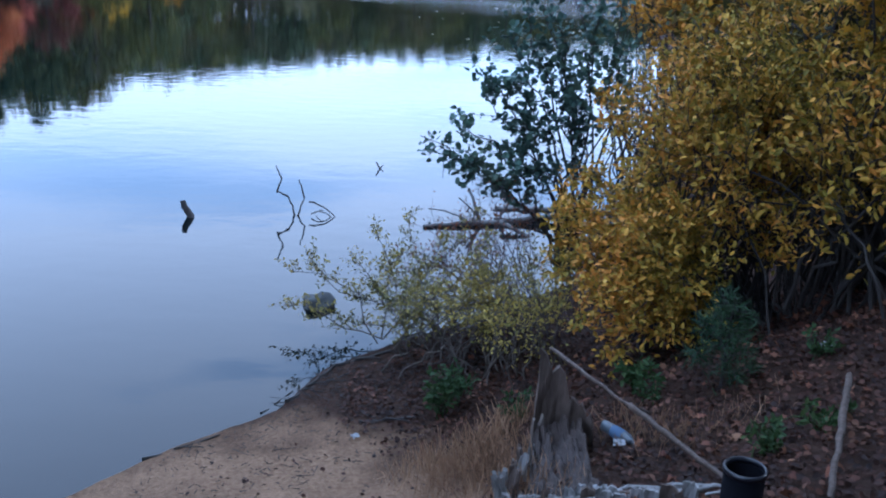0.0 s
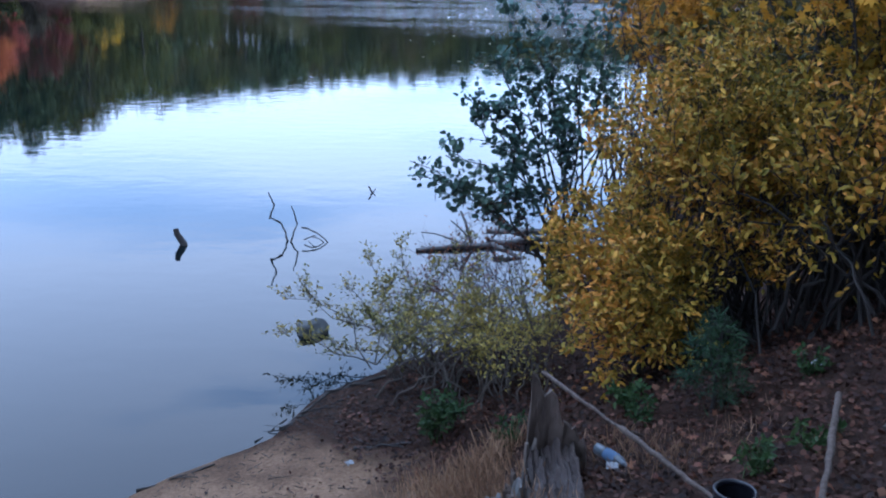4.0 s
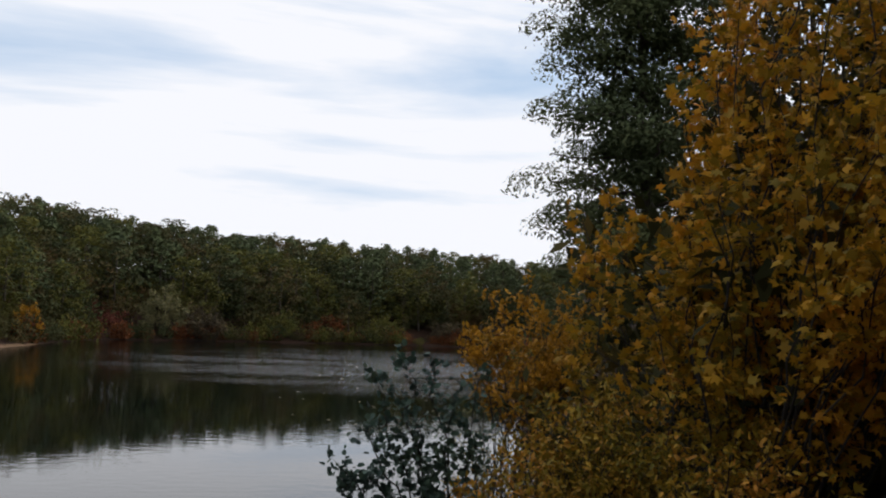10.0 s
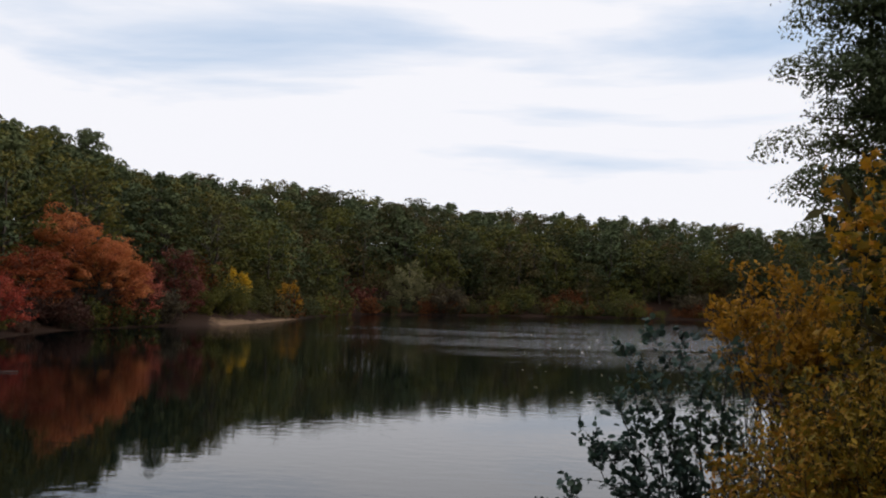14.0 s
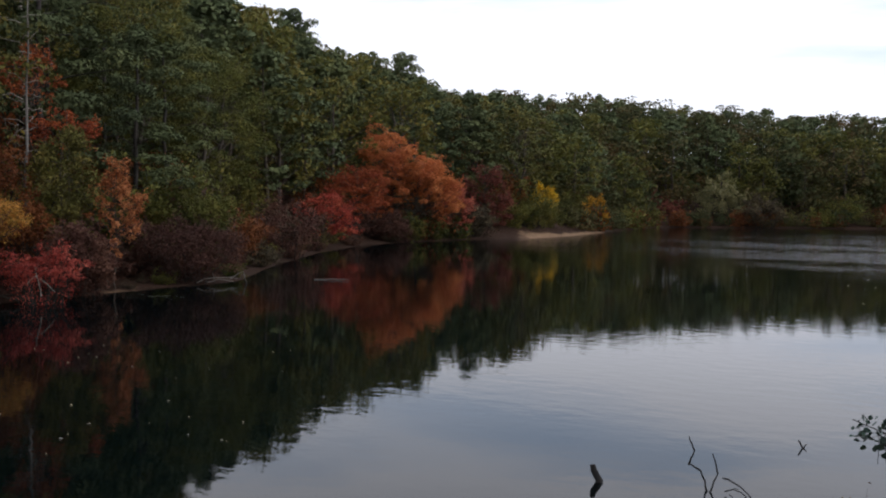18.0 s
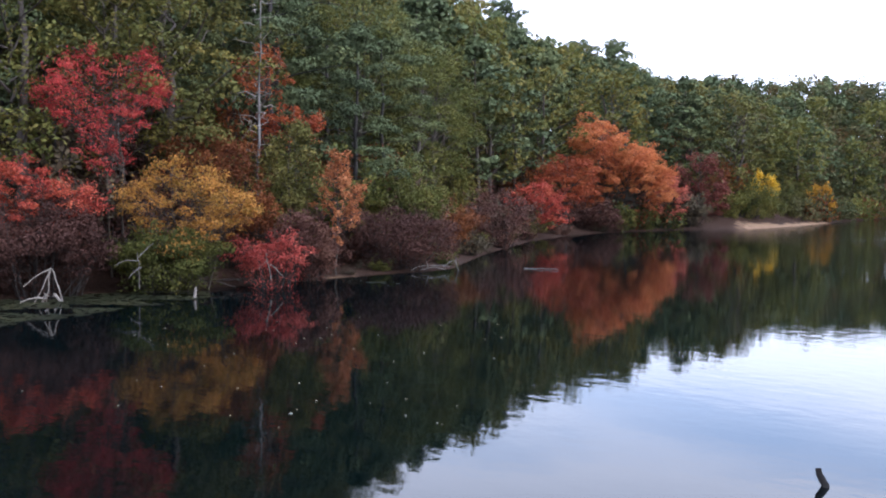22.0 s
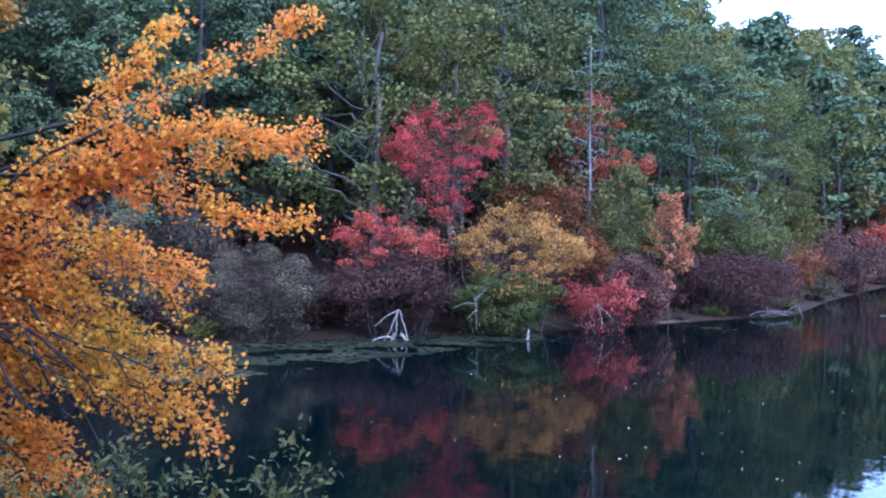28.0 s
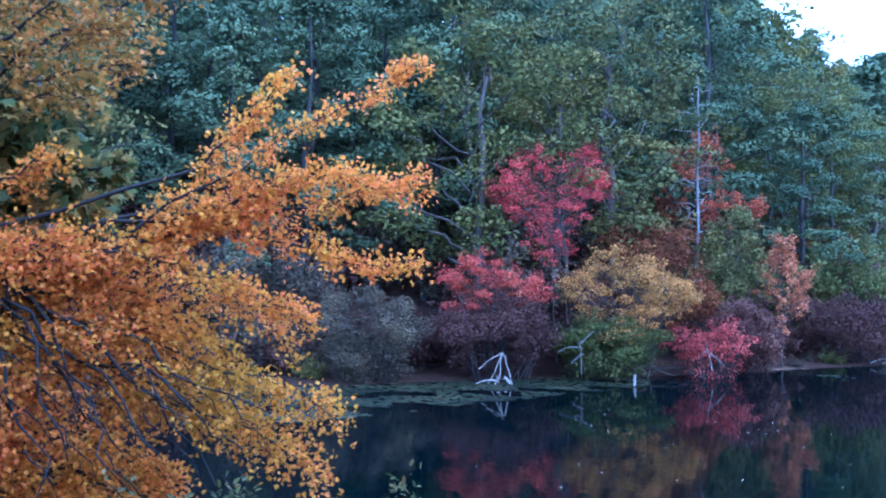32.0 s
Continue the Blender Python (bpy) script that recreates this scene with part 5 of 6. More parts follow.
near_shrub("bare_shrub", (.75, 7.7), [(.2, 7.7, .8, .4, .3, .3, 2), (.55, 7.8, 1.0, .4, .3, .3, 2), (-.15, 7.6, .55, .3, .2, .2, 1)], .03, RUST_LEAF, OVAL,
           "nearly bare purple brown twiggy shrub above log", 135, 46, twig=.22, per=2, twigs=11, r0=.007, spread=.2, wood=TWIG)
near_shrub("broadleaf_shrub", (2.9, 5.9), [(2.8, 5.6, 2.32, .75, .5, .38, 3), (2.1, 5.7, 1.95, .5, .35, .35, .7)], .062, SHRUB_LEAF, OVAL,
           "yellow shrub with broad pointed leaves on the bank", 133, 36, twig=.3, per=7, twigs=11)
near_shrub("tall_maple", (3.4, 7.0), [(3.9, 7.1, 4.9, 1.0, 1.0, 1.5, 3.6), (4.1, 7.2, 6.6, 1.2, 1.1, 1.6, 3), (3.6, 6.3, 3.4, 1.1, .8, .9, 3), (2.65, 7.3, 3.7, .65, .6, .95, 1.8), (3.3, 7.1, 4.7, .8, .8, 1.2, 1.6), (4.6, 6.0, 4.6, 1.0, 1.0, 2.0, 2.5), (5.2, 7.0, 7.2, 1.2, 1.2, 1.6, 2), (3.3, 5.3, 4.7, 1.1, .9, .9, 2)], .078, TALL_LEAF, LOBED,
           "tall small tree with yellow and bronze leaves", 114, 140, twig=.45, per=9, twigs=12, wood=BARK_DARK, category="tree", r0=.016, spread=.25)
near_shrub("orange_shrub", (3.9, 15.8), [(3.8, 15.6, 3.0, 1.15, 1.0, 1.3, 6), (3.1, 15.7, 3.2, .5, .5, .4, 1), (4.4, 15.2, 2.2, .9, .9, 1.0, 3)], .11, GOLD_LEAF, BLADE, "golden orange shrub on the pond bank", 115, 60, twig=.4, per=10, twigs=12)
near_shrub("twiggy_shrub", (2.9, 13.6), [(2.6, 13.4, 1.5, .55, .5, .8, 3), (3.2, 13.2, 1.2, .7, .6, .8, 2)], .07, PALE_LEAF, BLADE, "pale twiggy half bare shrub at waterside", 116, 30, twig=.3, per=4, twigs=8)


def bank_pine():
    """A pine whose boughs reach out over the water in tiers."""
    p = Plant(117)
    p.tube(p.path((0, 0, -.3), (-.6, -.3, 13.5), wob=.006, k=10), .14, .04, 8)
    for k in range(52):
        t = k / 51
        z = 2.6 + 11 * t
        an = k * 2.4 + p.r.normal(0, .25)
        ln = (2.5 - .7 * t) * p.r.uniform(.6, 1.08)
        c = np.array([-.6 * z / 13.5, -.3 * z / 13.5, z])
        e = c + np.array([math.cos(an) * ln, math.sin(an) * ln, ln * p.r.uniform(-.05, .3)])
        p.tube(p.path(c, e, .05, .03), .05, .012, 5)
        for u in (.15, .42, .72, 1.0):
            s = p.r.uniform(.6, .9)
            p.puff(c + (e - c) * u + p.r.normal(0, .2, 3), 470, (s, s, s * .55), .11)
    plant_thing(p, "pine_tree", 7.0, 18.6, "tall pine with tiered blue green boughs on the bank", "pine tree", BARK, PINE_LEAF, BLADE)


bank_pine()
# bank oaks, with shade put into their leaf colour
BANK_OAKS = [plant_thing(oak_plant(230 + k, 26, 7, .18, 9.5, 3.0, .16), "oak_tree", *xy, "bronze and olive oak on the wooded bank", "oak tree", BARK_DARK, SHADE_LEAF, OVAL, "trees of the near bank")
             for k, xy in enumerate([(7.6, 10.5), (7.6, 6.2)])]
# copies beside and behind the camera are unseen, added to block sky light
for k, (x, y, h) in enumerate([(9.5, 17, 11), (10.5, 12.5, 11), (9.6, 3.0, 10), (12, 24, 12), (14, 38, 12), (21, 60, 11), (26, 74, 11), (6.8, 13.2, 6),
                               (6.5, -1.5, 11), (4.5, -6.0, 11), (0.5, -6.6, 12), (-3.8, -7.4, 9), (2.5, -10.5, 12), (8.5, -5.5, 12), (-2.0, -11, 12), (12, -1, 12), (-13, -15, 10), (5.6, -1.0, 13), (3.0, -4.0, 13), (7.8, 1.6, 13), (9.5, 6.5, 14), (5.6, 2.2, 12), (4.8, .0, 12)]):
    s = h / 10.0
    o = place_copy(BANK_OAKS[k % 2], Matrix.LocRotScale((x, y, ground_z(x, y)), Euler((0, 0, k * 1.7)), (s, s, s)))


# thicket added to close off sky light behind the shrub; shade is in its colour
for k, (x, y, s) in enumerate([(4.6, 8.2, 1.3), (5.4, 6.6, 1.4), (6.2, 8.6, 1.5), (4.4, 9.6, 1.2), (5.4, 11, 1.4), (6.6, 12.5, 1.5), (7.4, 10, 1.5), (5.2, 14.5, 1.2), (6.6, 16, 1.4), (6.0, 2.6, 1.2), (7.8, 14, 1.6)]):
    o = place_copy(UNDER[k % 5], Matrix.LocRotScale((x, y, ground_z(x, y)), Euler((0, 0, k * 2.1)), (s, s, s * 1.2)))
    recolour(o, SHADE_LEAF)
    tagged(o, "leafy thicket added behind the yellow shrub to block sky light, coloured shade-dark", group="thicket of the near bank")


def left_maple():
    p = Plant(121)
    base = np.array([-8.4, -1.0, ground_z(-8.4, -1.0)])
    fork = np.array([-8.0, -.4, 2.6])
    p.tube(p.path(base, fork, .02), .13, .1, 8)
    p.tube(p.path(fork, (-8.0, -.5, 6.2), .02), .1, .03, 7)
    limbs = [((-7.5, .9, 3.5), (-6.78, 3.1, 4.95), .2, 36), ((-7.3, 1.5, 4.1), (-7.15, 2.15, 4.85), .2, 22), ((-7.4, 1.3, 3.8), (-6.75, 3.2, 4.15), .24, 44), ((-7.4, 1.3, 3.7), (-6.72, 3.2, 3.86), .22, 38),
             ((-7.3, 1.3, 3.6), (-6.8, 3.1, 3.4), .2, 36), ((-7.5, .3, 3.5), (-7.1, 2.2, 3.0), .34, 56), ((-7.5, .3, 3.2), (-7.02, 2.5, 2.15), .38, 64), ((-7.5, .2, 2.9), (-7.08, 2.35, 1.75), .38, 60),
             ((-7.5, .2, 2.6), (-7.4, 1.3, 1.7), .4, 56), ((-7.6, 0, 4.5), (-7.3, 1.5, 5.5), .34, 52), ((-7.7, -.2, 4.8), (-7.45, 1.1, 5.15), .34, 50), ((-7.6, -.1, 4.2), (-7.45, .75, 4.6), .32, 40),
             ((-7.5, .5, 3.3), (-7.3, 1.7, 3.75), .28, 50), ((-7.6, 0, 2.4), (-7.5, .6, 1.5), .42, 56), ((-7.7, -.3, 3.0), (-7.5, .3, 2.2), .5, 50), ((-7.8, -.4, 5.0), (-7.6, .4, 6.2), .45, 44), ((-7.5, .4, 3.0), (-7.25, 1.7, 2.6), .36, 56),
             ((-7.6, -.2, 3.4), (-7.4, .6, 3.5), .3, 44), ((-7.5, .1, 2.7), (-7.3, 1.6, 2.2), .4, 56), ((-7.4, 1.0, 3.5), (-7.1, 2.1, 3.9), .26, 40), ((-7.6, -.2, 2.2), (-7.5, .2, 1.2), .45, 44), ((-7.5, .6, 1.9), (-7.3, 1.6, 1.3), .35, 44), ((-7.6, 0, 4.7), (-7.4, 1.2, 5.6), .36, 50), ((-7.6, -.1, 4.4), (-7.4, 1.0, 4.85), .34, 44), ((-7.7, -.3, 5.2), (-7.5, .8, 6.0), .4, 44), ((-7.6, -.2, 3.9), (-7.5, .5, 4.1), .25, 26)]
    limbs = [(a, b, s, int(n * (1.55 if i < 6 else 1))) for i, (a, b, s, n) in enumerate(limbs)]
    for k in range(26):
        y, z = p.r.uniform(.1, 2.3), p.r.uniform(1.3, 3.3)
        if z < 3.4 - .25 * y:
            limbs.append(((-7.65, max(-.2, y - 1.1), z + .5), (-7.6 + .13 * y, y, z), .36, 34))
    for a, b, s, n in limbs:
        st = np.array([-8.0, -1.0, max(1.6, a[2] - .7)])
        if b[2] > 4.4 and b[1] < 1.7:
            continue
        p.tube(p.path(st, a, .02, .02), .028, .014, 5)
        p.limb(a, b, .014, .03, n, s, 23, .037, -.1, .8, .05, loose=.045, flat=.6, tip=.8)
    for k in range(9):
        y = .1 + .2 * k
        a = np.array([-7.55, y * .35 - .1, 3.45 - .06 * k])
        e = np.array([-7.15 + .03 * k, y + .25, 1.75 + .25 * (k % 3)])
        p.tube(p.path(a, e, .05, .03, 9), .02, .006, 6)
        for q in range(3):
            m0 = a + (e - a) * (.4 + .2 * q)
            p.tube(p.path(m0, m0 + np.array([.05, .3, -.25 - .1 * q]), .05, .04), .008, .003, 4)
    for v in p.tv:
        v -= base
    for v in p.lp:
        v -= base
    plant_thing(p, "maple", *base[:2], "orange maple with spreading boughs over the water", "maple tree", BARK_DARK, MAPLE_LEAF, LOBED, z=base[2])


left_maple()


def left_gold_tree():
    """A taller tree behind the maple, its boughs hanging in from above."""
    p = Plant(124)
    base = np.array([-9.0, -1.6, ground_z(-9.0, -1.6)])
    fork = np.array([-8.7, -1.0, 3.9])
    p.tube(p.path(base, fork, .02), .12, .09, 8)
    p.tube(p.path(fork, (-8.8, -1.0, 7.4), .02), .09, .03, 7)
    for b, s, n in [((-7.3, 1.5, 5.55), .34, 44), ((-7.45, 1.1, 5.2), .34, 40), ((-7.5, .75, 4.65), .3, 30), ((-7.6, .4, 6.2), .42, 40), ((-7.4, 1.2, 5.7), .36, 42), ((-7.45, 1.0, 4.9), .32, 34), ((-7.5, .8, 6.1), .4, 40), ((-7.7, .2, 5.3), .4, 36), ((-7.8, -.1, 4.7), .36, 30)]:
        b = np.array(b)
        a = fork + (b - fork) * .55 + np.array([0, 0, .25])
        p.tube(p.path(fork + np.array([0, 0, max(0, b[2] - 5)]), a, .04, .03), .035, .016, 6)
        p.limb(a, b, .016, .03, n, s, 15, .045, -.15, .85, .05, loose=.045, flat=.7, tip=.7)
    for q in p.tv + p.lp:
        q -= base
    plant_thing(p, "gold_tree", *base[:2], "olive and gold maple boughs above the orange maple", "maple tree", BARK_DARK, AMBER_LEAF, LOBED, z=base[2])


left_gold_tree()


def left_oak():
    p = Plant(122)
    base = np.array([-9.6, -1.2, ground_z(-9.6, -1.2)])
    p.tube(p.path(base, (-9.4, -.8, 7), .01), .12, .05, 7)
    for a, b, s, n in [((-9.4, -.6, 3.9), (-8.9, 1.15, 4.15), .4, 24), ((-9.4, -.6, 4.2), (-8.9, .9, 4.9), .5, 26), ((-9.4, -.7, 4.6), (-8.9, .6, 5.8), .5, 26), ((-9.4, -.7, 3.4), (-9.0, .4, 3.6), .5, 20), ((-9.2, -.6, 4.0), (-8.6, .6, 4.5), .45, 34), ((-9.2, -.6, 4.4), (-8.6, .2, 5.0), .5, 34), ((-9.2, -.5, 3.9), (-8.5, .9, 3.95), .35, 26), ((-8.6, -.3, 4.0), (-7.9, .5, 4.3), .38, 40), ((-8.6, -.3, 4.0), (-7.9, .95, 4.15), .3, 36), ((-8.6, -.4, 4.2), (-8.0, .1, 4.5), .4, 36), ((-8.6, -.4, 3.8), (-7.9, .3, 3.95), .36, 36), ((-8.6, -.2, 3.8), (-7.9, .75, 3.85), .3, 30)]:
        p.limb(a, b, .04, .05, n, s, 10, .13, 0, .85, .2, loose=.05)
    for v in p.tv:
        v -= base
    for v in p.lp:
        v -= base
    plant_thing(p, "oak", *base[:2], "green oak boughs behind the orange maple", "oak tree", BARK_DARK, OAKGREEN_LEAF, LOBED, z=base[2])


left_oak()
near_shrub("bank_shrub", (-5.0, 1.35), [(-4.75, 1.6, 1.75, .3, .35, .35, 3), (-4.55, 1.95, 1.95, .12, .12, .3, .8), (-4.45, 2.2, 1.6, .15, .15, .2, .8), (-5.0, 1.1, 1.8, .4, .4, .4, 2.5), (-5.3, .9, 1.95, .45, .45, .4, 2)], .048, BANK_LEAF, OVAL,
           "dull green and brown shrub in front of maple", 123, 84, twig=.2, per=8, twigs=11, r0=.009, spread=.2)


# ---------- foreground of the beach ----------
def shard(root, rr, x, y, a, w, th, h, mat, lean=0.0, slope=0.0):
    """An upright splinter of rotten wood with a ragged top; a is the way that it faces."""
    g = ground_z(root.matrix_basis.translation.x + x, root.matrix_basis.translation.y + y) - root.matrix_basis.translation.z
    bm = bmesh.new()
    n = 7
    rows = []
    for k in range(6):
        t = k / 5
        front, back = [], []
        for i in range(n):
            u = i / (n - 1) * 2 - 1
            top = h * (1 + slope * u + (rr.uniform(-.22, .12) if k == 5 else 0))
            d = th * (1 - .5 * t) * (1 + rr.normal(0, .22))
            for side, row in ((1, front), (-1, back)):
                px, py = side * d + lean * t * h + .35 * w * u * u, u * w * (1 - .12 * t) + rr.normal(0, .003)
                row.append(bm.verts.new((x + px * math.cos(a) - py * math.sin(a), y + px * math.sin(a) + py * math.cos(a), g - .1 + (top + .1) * t)))
        rows.append(front + back[::-1])
    for p0, p1 in zip(rows, rows[1:]):
        for i in range(2 * n):
            bm.faces.new((p0[i], p0[(i + 1) % (2 * n)], p1[(i + 1) % (2 * n)], p1[i]))
    for i in range(n - 1):
        bm.faces.new((rows[-1][i], rows[-1][i + 1], rows[-1][2 * n - 2 - i], rows[-1][2 * n - 1 - i]))
    part_bm("wood_shard", bm, mat, root)


def rotten_stump():
    """A hollow stump rotted down into the bank: one slab stands behind, a low grey rim runs round the front."""
    rr = np.random.default_rng(151)
    x, y = .72, 4.1
    z = ground_z(x, y)
    root = thing("rotten_stump", x, y, z, "rotten hollow stump with one standing brown slab and splintered grey rim", "stump")
    shard(root, rr, -.02, .5, -1.6, .12, .03, .48, OLDWOOD, .05, -.25)
    shard(root, rr, .12, .44, -1.8, .07, .025, .26, OLDWOOD, .12, -.2)
    shard(root, rr, -.13, .42, -1.3, .035, .02, .26, ROTTEN, .1)
    rim = np.array([(-.14, .36), (-.2, .2), (-.27, .0), (-.3, -.2), (-.27, -.38), (-.12, -.46), (.06, -.58), (.22, -.72), (.38, -.84)])
    for k in range(34):
        t = (k + rr.uniform(0, .6)) / 34 * 7.95
        i = int(t)
        px, py = rim[i] + (rim[i + 1] - rim[i]) * (t - i) + rr.normal(0, .012, 2)
        dx, dy = rim[i + 1] - rim[i]
        shard(root, rr, px, py, math.atan2(dx, -dy) + math.pi + rr.normal(0, .25), rr.uniform(.025, .055), rr.uniform(.01, .018), rr.uniform(.05, .13) * (1.2 if t < 4 else .8), OLDWOOD if k % 4 == 0 else GREYWOOD, rr.uniform(-.3, .6))
    bm = bmesh.new()
    n = 30
    grid = []
    for i in range(n + 1):
        for j in range(n + 1):
            u, v = i / n, j / n
            gx, gy = -.14 + .26 * u - .12 * v + .06 * u * v, .46 - .9 * v - .2 * u * v
            lift = .2 * (1 - v) ** 2 + .015 + .05 * noise.noise(Vector((gx * 18, gy * 4, 3))) + .045 * noise.noise(Vector((gx * 60, gy * 9, 8)))
            edge = min(u, 1 - u, v, 1 - v)
            grid.append(bm.verts.new((gx, gy, ground_z(x + gx, y + gy) - z + (lift if edge > 0 else -.05))))
    for i in range(n):
        for j in range(n):
            bm.faces.new((grid[i * (n + 1) + j], grid[i * (n + 1) + j + 1], grid[(i + 1) * (n + 1) + j + 1], grid[(i + 1) * (n + 1) + j]))
    part_bm("rotten_heartwood", bm, HEARTWOOD, root, "crumbling brown heartwood")


rotten_stump()
driftwood("fallen_branch", .95, 4.15, 0, [((-.26, .7, 1.06), (.02, -.1, 1.14), .012, .0), ((.02, -.1, 1.14), (.24, -.88, 1.235), .015, .0), ((.05, -.15, 1.15), (.14, -.02, 1.06), .009, 0)], OLDWOOD, "long grey fallen branch resting against stump", 153, "branch", .003)
for ax, ay, bx, by in ((.46, 3.72, .98, 3.44), (.52, 3.62, 1.14, 3.3), (.8, 3.5, 1.24, 3.2)):
    za, zb = ground_z(ax, ay) + .03, ground_z(bx, by) + .04
    driftwood("split_timber", ax, ay, za, [((0, 0, 0), (bx - ax, by - ay, zb - za), .013, .02), ((.03, .03, -.01), ((bx - ax) * .7, (by - ay) * .7 + .03, (zb - za) * .7), .01, .03), ((.1, -.05, .02), ((bx - ax) * .9, (by - ay) * .9 - .02, (zb - za) * .9 + .01), .008, -.02)], GREYWOOD, "splintered grey timber lying on the bank", 154, "timber", .03)
driftwood("leaning_stick", 1.7, 3.45, 0, [((.24, .52, 1.37), (-.3, -.6, 1.43), .018, .0)], OLDWOOD, "thick bare grey stick lying up the bank", 155, "stick", .003)
for ax, ay, bx, by, rad_ in ((-1.78, 5.3, -1.36, 5.62, .01), (-1.0, 6.12, -.72, 6.72, .014), (-.92, 6.3, -.55, 6.62, .009), (-.75, 6.72, -.3, 7.02, .016), (-1.15, 5.95, -.98, 6.3, .008), (-.45, 5.75, -.05, 5.8, .012)):
    za, zb = ground_z(ax, ay) + rad_ * .8, ground_z(bx, by) + rad_ * .8
    driftwood("washed_stick", ax, ay, za, [((0, 0, 0), (bx - ax, by - ay, zb - za), rad_, .0), (((bx - ax) * .4, (by - ay) * .4, (zb - za) * .4), ((bx - ax) * .7 + .06, (by - ay) * .6 - .05, (zb - za) * .6 + .01), rad_ * .5, .05)], BARK_DARK, "dark stick washed up on the sand", 158, "stick", .012)
driftwood("thin_stick", 2.3, 3.9, 0, [((.4, .5, 1.3), (-.35, -.35, 1.42), .014, .02)], BARK, "thin brown stick on leaf litter", 156, "stick")


def bucket():
    x, y, top, rad_, hgt = 1.15, 2.99, 1.47, .074, .34
    root = thing("black_container", x, y, top - hgt, "black plastic container with rolled open rim", "container")
    bm = bmesh.new()
    prof = [(.0, 0), (rad_ * .94, 0), (rad_ * .96, .01), (rad_, hgt - .03), (rad_ * .92, hgt - .035), (rad_ * .88, .02), (0, .02)]
    rings = []
    for q, z in prof:
        rings.append([bm.verts.new((q * math.cos(a), q * math.sin(a), z)) for a in np.arange(28) * 2 * math.pi / 28] if q else [bm.verts.new((0, 0, z))])
    for p0, p1 in zip(rings, rings[1:]):
        for i in range(28):
            a, b = p0[i % len(p0)], p0[(i + 1) % len(p0)]
            c, d = p1[(i + 1) % len(p1)], p1[i % len(p1)]
            bm.faces.new([v for n, v in enumerate((a, b, c, d)) if v not in (a, b, c, d)[:n]])
    body = part_bm("body", bm, plain("black_plastic", (.0025, .0025, .004), .7, gloss=.04), root, smooth=True)
    bm = bmesh.new()
    m = 10
    ring = [[bm.verts.new(((rad_ - .002 + .007 * math.cos(b)) * math.cos(a), (rad_ - .002 + .007 * math.cos(b)) * math.sin(a), hgt - .02 + .012 * math.sin(b))) for b in np.arange(m) * 6.2832 / m] for a in np.arange(28) * 6.2832 / 28]
    for i in range(28):
        for j in range(m):
            bm.faces.new((ring[i][j], ring[(i + 1) % 28][j], ring[(i + 1) % 28][(j + 1) % m], ring[i][(j + 1) % m]))
    part_bm("rim", bm, plain("black_rim", (.006, .006, .009), .3, gloss=.45), body, smooth=True)


bucket()


def bottle():
    x, y = 1.02, 4.42
    z = ground_z(x, y) + .05
    root = thing("plastic_bottle", x, y, z, "crumpled clear plastic bottle with pale blue label on litter", "bottle", rz=-55)
    rr = np.random.default_rng(157)

    def lathe(name, prof, mat, n=14, dent=.0, under=root):
        bm = bmesh.new()
        rings = [[bm.verts.new((u, q * math.cos(a) * (1 + rr.normal(0, dent)), q * math.sin(a) * (1 + rr.normal(0, dent)))) for a in np.arange(n) * 6.2832 / n] for u, q in prof]
        for p0, p1 in zip(rings, rings[1:]):
            for i in range(n):
                bm.faces.new((p0[i], p0[(i + 1) % n], p1[(i + 1) % n], p1[i]))
        bm.faces.new(rings[0])
        bm.faces.new(rings[-1])
        return part_bm(name, bm, mat, under, smooth=True)

    body = lathe("body", [(-.12, .02), (-.115, .03), (-.05, .032), (-.03, .029), (.05, .031), (.08, .018), (.1, .012), (.11, .012)], plain("cloudy_plastic", (.06, .07, .08), .35), dent=.06)
    lathe("label_band", [(-.045, .034), (.03, .0335)], plain("pale_blue_film", (.1, .15, .24), .4), under=body)
    lathe("cap", [(.11, .014), (.128, .014)], plain("white_cap", (.22, .22, .22), .4), under=body)


bottle()
for k, (x, y, w) in enumerate([(.78, 3.62, .032), (2.2, 4.8, .035), (1.0, 4.32, .03), (-.45, 5.5, .025)]):
    bm = bmesh.new()
    bmesh.ops.create_grid(bm, x_segments=4, y_segments=4, size=w)
    rr = np.random.default_rng(160 + k)
    for v in bm.verts:
        v.co.z += rr.uniform(0, w * .7)
    bmesh.ops.solidify(bm, geom=bm.faces[:], thickness=.003)
    root = thing("paper_scrap", x, y, ground_z(x, y) + .03, "crumpled white paper scrap on the ground", "litter", rz=k * 40)
    part_bm("sheet", bm, plain("white_paper", (.2, .2, .2), .8), root)


def spruce(name, x, y, h, w, seed, label):
    p = Plant(seed)
    p.tube(p.path((0, 0, -.05), (.02, 0, h), wob=.01), .012, .004, 5)
    for k in range(15):
        t = k / 15
        a = k * 2.4
        ln = w * (1 - .75 * t) * p.r.uniform(.7, 1.1)
        b = np.array([0, 0, h * (.1 + .85 * t)])
        p.limb(b, b + (math.cos(a) * ln, math.sin(a) * ln, ln * .35), .004, .02, 9, .1, 11, .062, .2, .8, .15, loose=.012)
    plant_thing(p, name, x, y, label, "sapling", BARK_DARK, FERN_LEAF, NEEDLE, stem="stem", crown="foliage")


spruce("pine_seedling", 1.62, 4.75, .55, .22, 171, "small dark green pine seedling in leaf litter")
spruce("pine_seedling", 2.75, 4.25, .6, .22, 172, "dark bushy pine seedling on the bank")


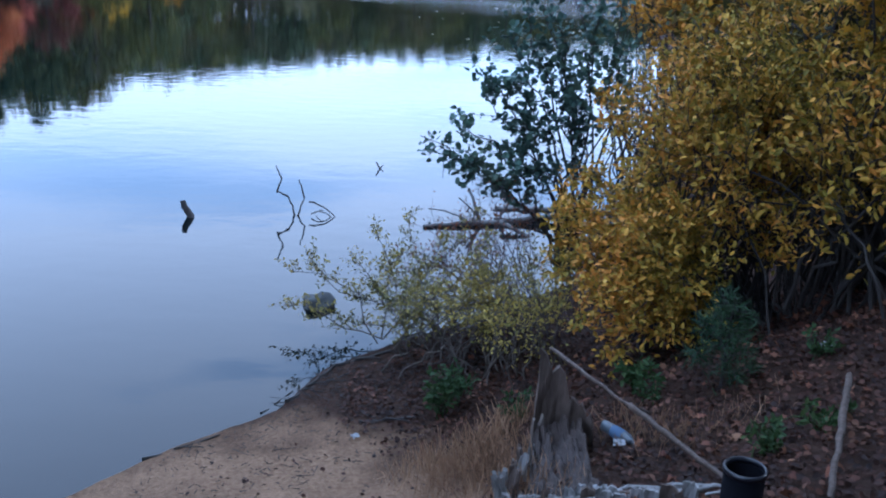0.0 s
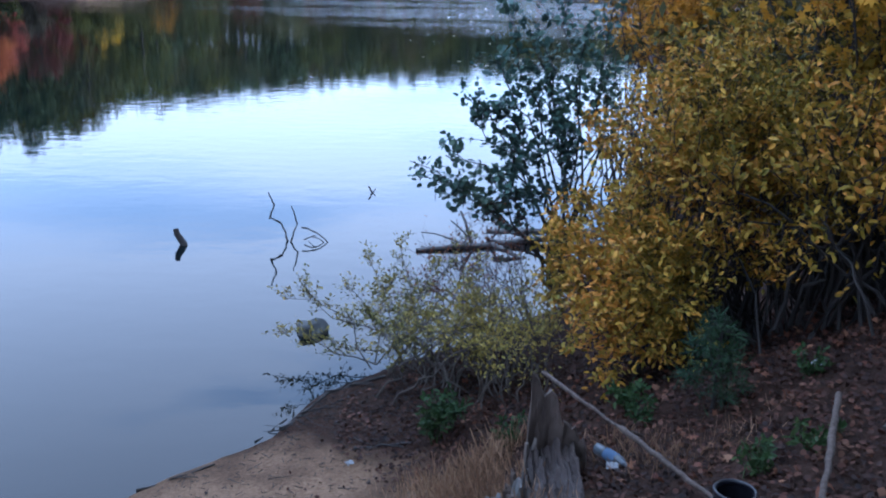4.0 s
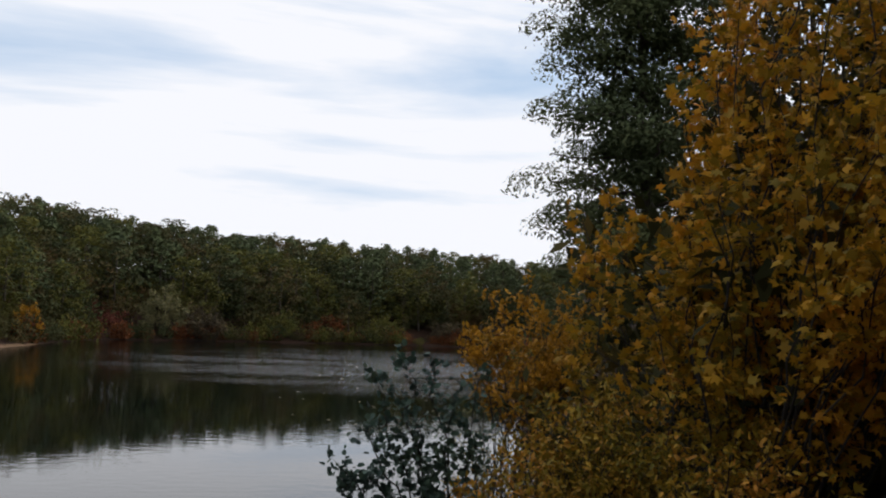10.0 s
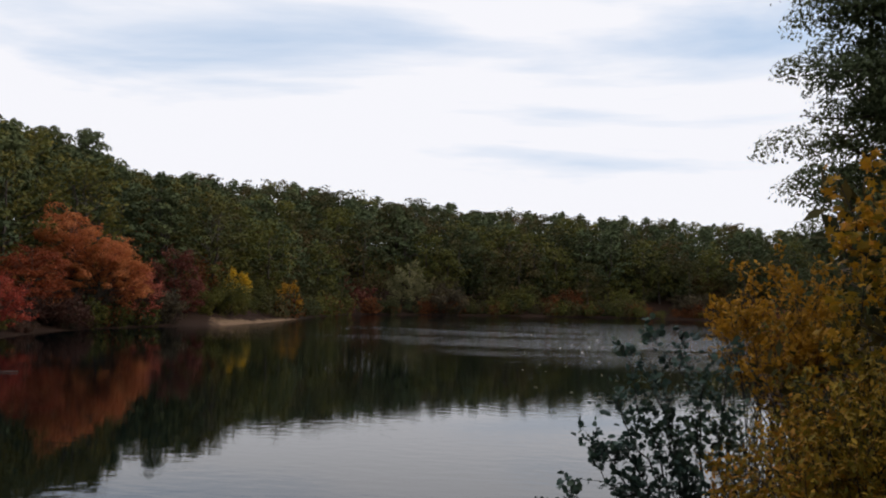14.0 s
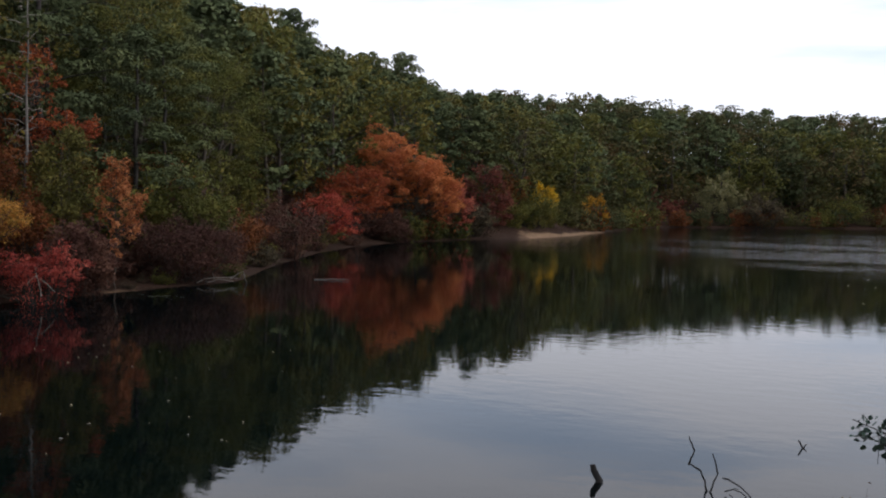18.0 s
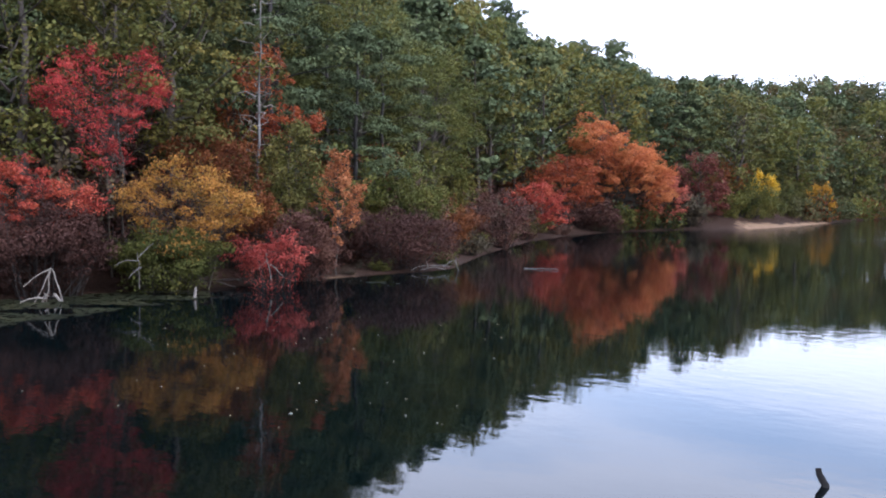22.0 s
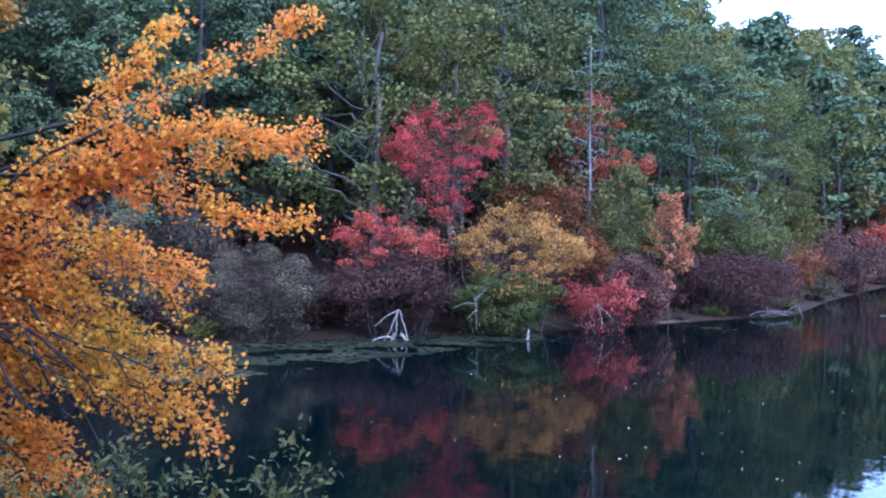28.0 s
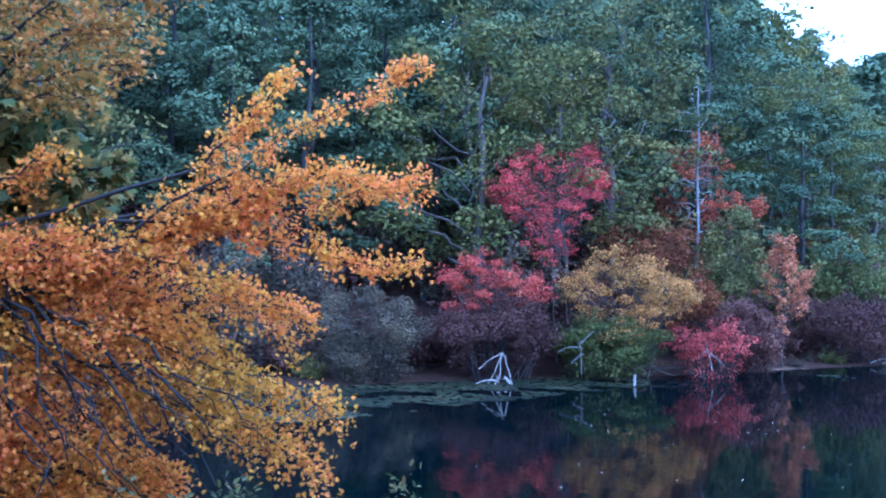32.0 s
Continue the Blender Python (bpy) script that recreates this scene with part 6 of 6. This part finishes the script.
def weed(x, y, h, n, leaf, mat, seed, label, shape=OVAL, w=.12):
    p = Plant(seed)
    for k in range(n):
        a = k * 2.4
        e = np.array([math.cos(a) * w * p.r.uniform(.3, 1), math.sin(a) * w * p.r.uniform(.3, 1), h * p.r.uniform(.5, 1)])
        p.limb((p.r.normal(0, .02), p.r.normal(0, .02), -.02), e, .004, .05, 7, h * .25, 4, leaf, .3, .8, .25, loose=.01)
    plant_thing(p, "weed", x, y, label, "weed", WEED_LEAF if mat is WEED_LEAF else BARK, mat, shape, "weeds of the bank", "stem", "foliage")


for k, (x, y, h, n, leaf) in enumerate([(.1, 5.8, .36, 9, .05), (.22, 5.95, .3, 7, .05), (1.45, 3.6, .16, 6, .04), (1.75, 3.75, .12, 5, .04), (1.3, 4.95, .13, 5, .04), (2.15, 4.75, .14, 5, .04), (.55, 5.35, .2, 6, .04), (1.25, 5.2, .22, 6, .05)]):
    weed(x, y, h, n, leaf, WEED_LEAF, 180 + k, "low green weed growing in leaf litter")


def dry_grass():
    """Tufts of dead grass between sand and stump."""
    p = Plant(195)
    for cx, cy, n, h in [(.3, 5.0, 300, .26), (.5, 5.2, 240, .3), (.0, 4.95, 220, .22), (.3, 4.6, 260, .24), (.1, 4.45, 200, .2), (.45, 4.15, 220, .2), (.15, 4.75, 160, .2), (.45, 4.5, 200, .26), (.25, 4.2, 140, .18), (1.1, 4.6, 120, .2), (1.25, 4.25, 140, .2), (.55, 3.9, 120, .2), (1.55, 4.2, 90, .16)]:
        n = int(n * 1.1)
        x = p.r.normal(cx, .12, n)
        y = p.r.normal(cy, .14, n)
        z = height(x, y)
        ax = p.r.normal(0, .45, (n, 3)) + np.array([0, 0, 1.0])
        p.leaf(np.stack([x, y, z - .01], 1), ax, h, 0)
    tagged(new("dry_grass", p.leaves_mesh("dry_grass", STRAW, GRASS)), "dry tan grass tufts between sand and stump", "grass", kind="stuff")


dry_grass()


def litter():
    p = Plant(196)
    n = 34000
    x, y = p.r.uniform(-.6, 4.6, n), p.r.uniform(1.6, 7.4, n)
    d = inland(x, y)
    keep = (d > .25) & (p.r.random(n) < np.clip((x - .1 + .25 * soft_noise(x, y, .9, 4)) / .8 + np.clip((y - 4.95) / .6, 0, 1.5) * (x > -1.2), .05, 1))
    m = 9000
    x2, y2 = p.r.normal(1.5, 3.6, m), p.r.normal(.5, 3.2, m)
    far = (inland(x2, y2) > .4) & ~((x2 > -.6) & (x2 < 4.6) & (y2 > 1.6) & (y2 < 7.4))
    x, y = np.r_[x[keep], x2[far]], np.r_[y[keep], y2[far]]
    ax = p.r.normal(0, 1, (len(x), 3)) * np.array([1, 1, .25])
    p.leaf(np.stack([x, y, height(x, y) + p.r.uniform(.004, .03, len(x))], 1), ax, .031, 1.1)
    tagged(new("leaf_litter", p.leaves_mesh("leaf_litter", LITTER, ROUND)), "brown and russet fallen leaves covering the bank", "leaf litter", kind="stuff")
    p = Plant(198)
    n = 620
    x, y = p.r.uniform(.3, 4.2, n), p.r.uniform(2.4, 6.8, n)
    ax = p.r.normal(0, 1, (n, 3)) * np.array([1, 1, .3])
    p.leaf(np.stack([x, y, height(x, y) + p.r.uniform(.015, .04, n)], 1), ax, .046, 1.0)
    tagged(new("maple_leaf_litter", p.leaves_mesh("maple_leaf_litter", TAN_LEAF, LOBED)), "tan and red maple leaves fallen on the bank", "leaf litter", kind="stuff")
    p = Plant(197)
    n = 5200
    t = p.r.uniform(0, 1, n)
    x, y = p.r.uniform(-1.7, .8, n), p.r.uniform(4.2, 7.6, n)
    d = inland(x, y)
    k = (d > 0.02) & (d < .5 + 1.1 * t) & (p.r.random(n) < np.clip((y - 5.2) / 1.5, .3, 1))
    x, y = x[k], y[k]
    a = np.stack([x, y, height(x, y) + .008], 1)
    an = p.r.uniform(0, 6.28, len(x))
    ln = p.r.uniform(.01, .05, len(x)) * (1 + 2.5 * (p.r.random(len(x)) < .08))
    b = a + np.stack([np.cos(an) * ln, np.sin(an) * ln, p.r.uniform(0, .02, len(x))], 1)
    p.sticks(a, b, .0035)
    tagged(new("twig_debris", p.stems_mesh("twig_debris", BARK_DARK)), "dark twigs and bark washed up on the sand", "debris", kind="stuff")


litter()
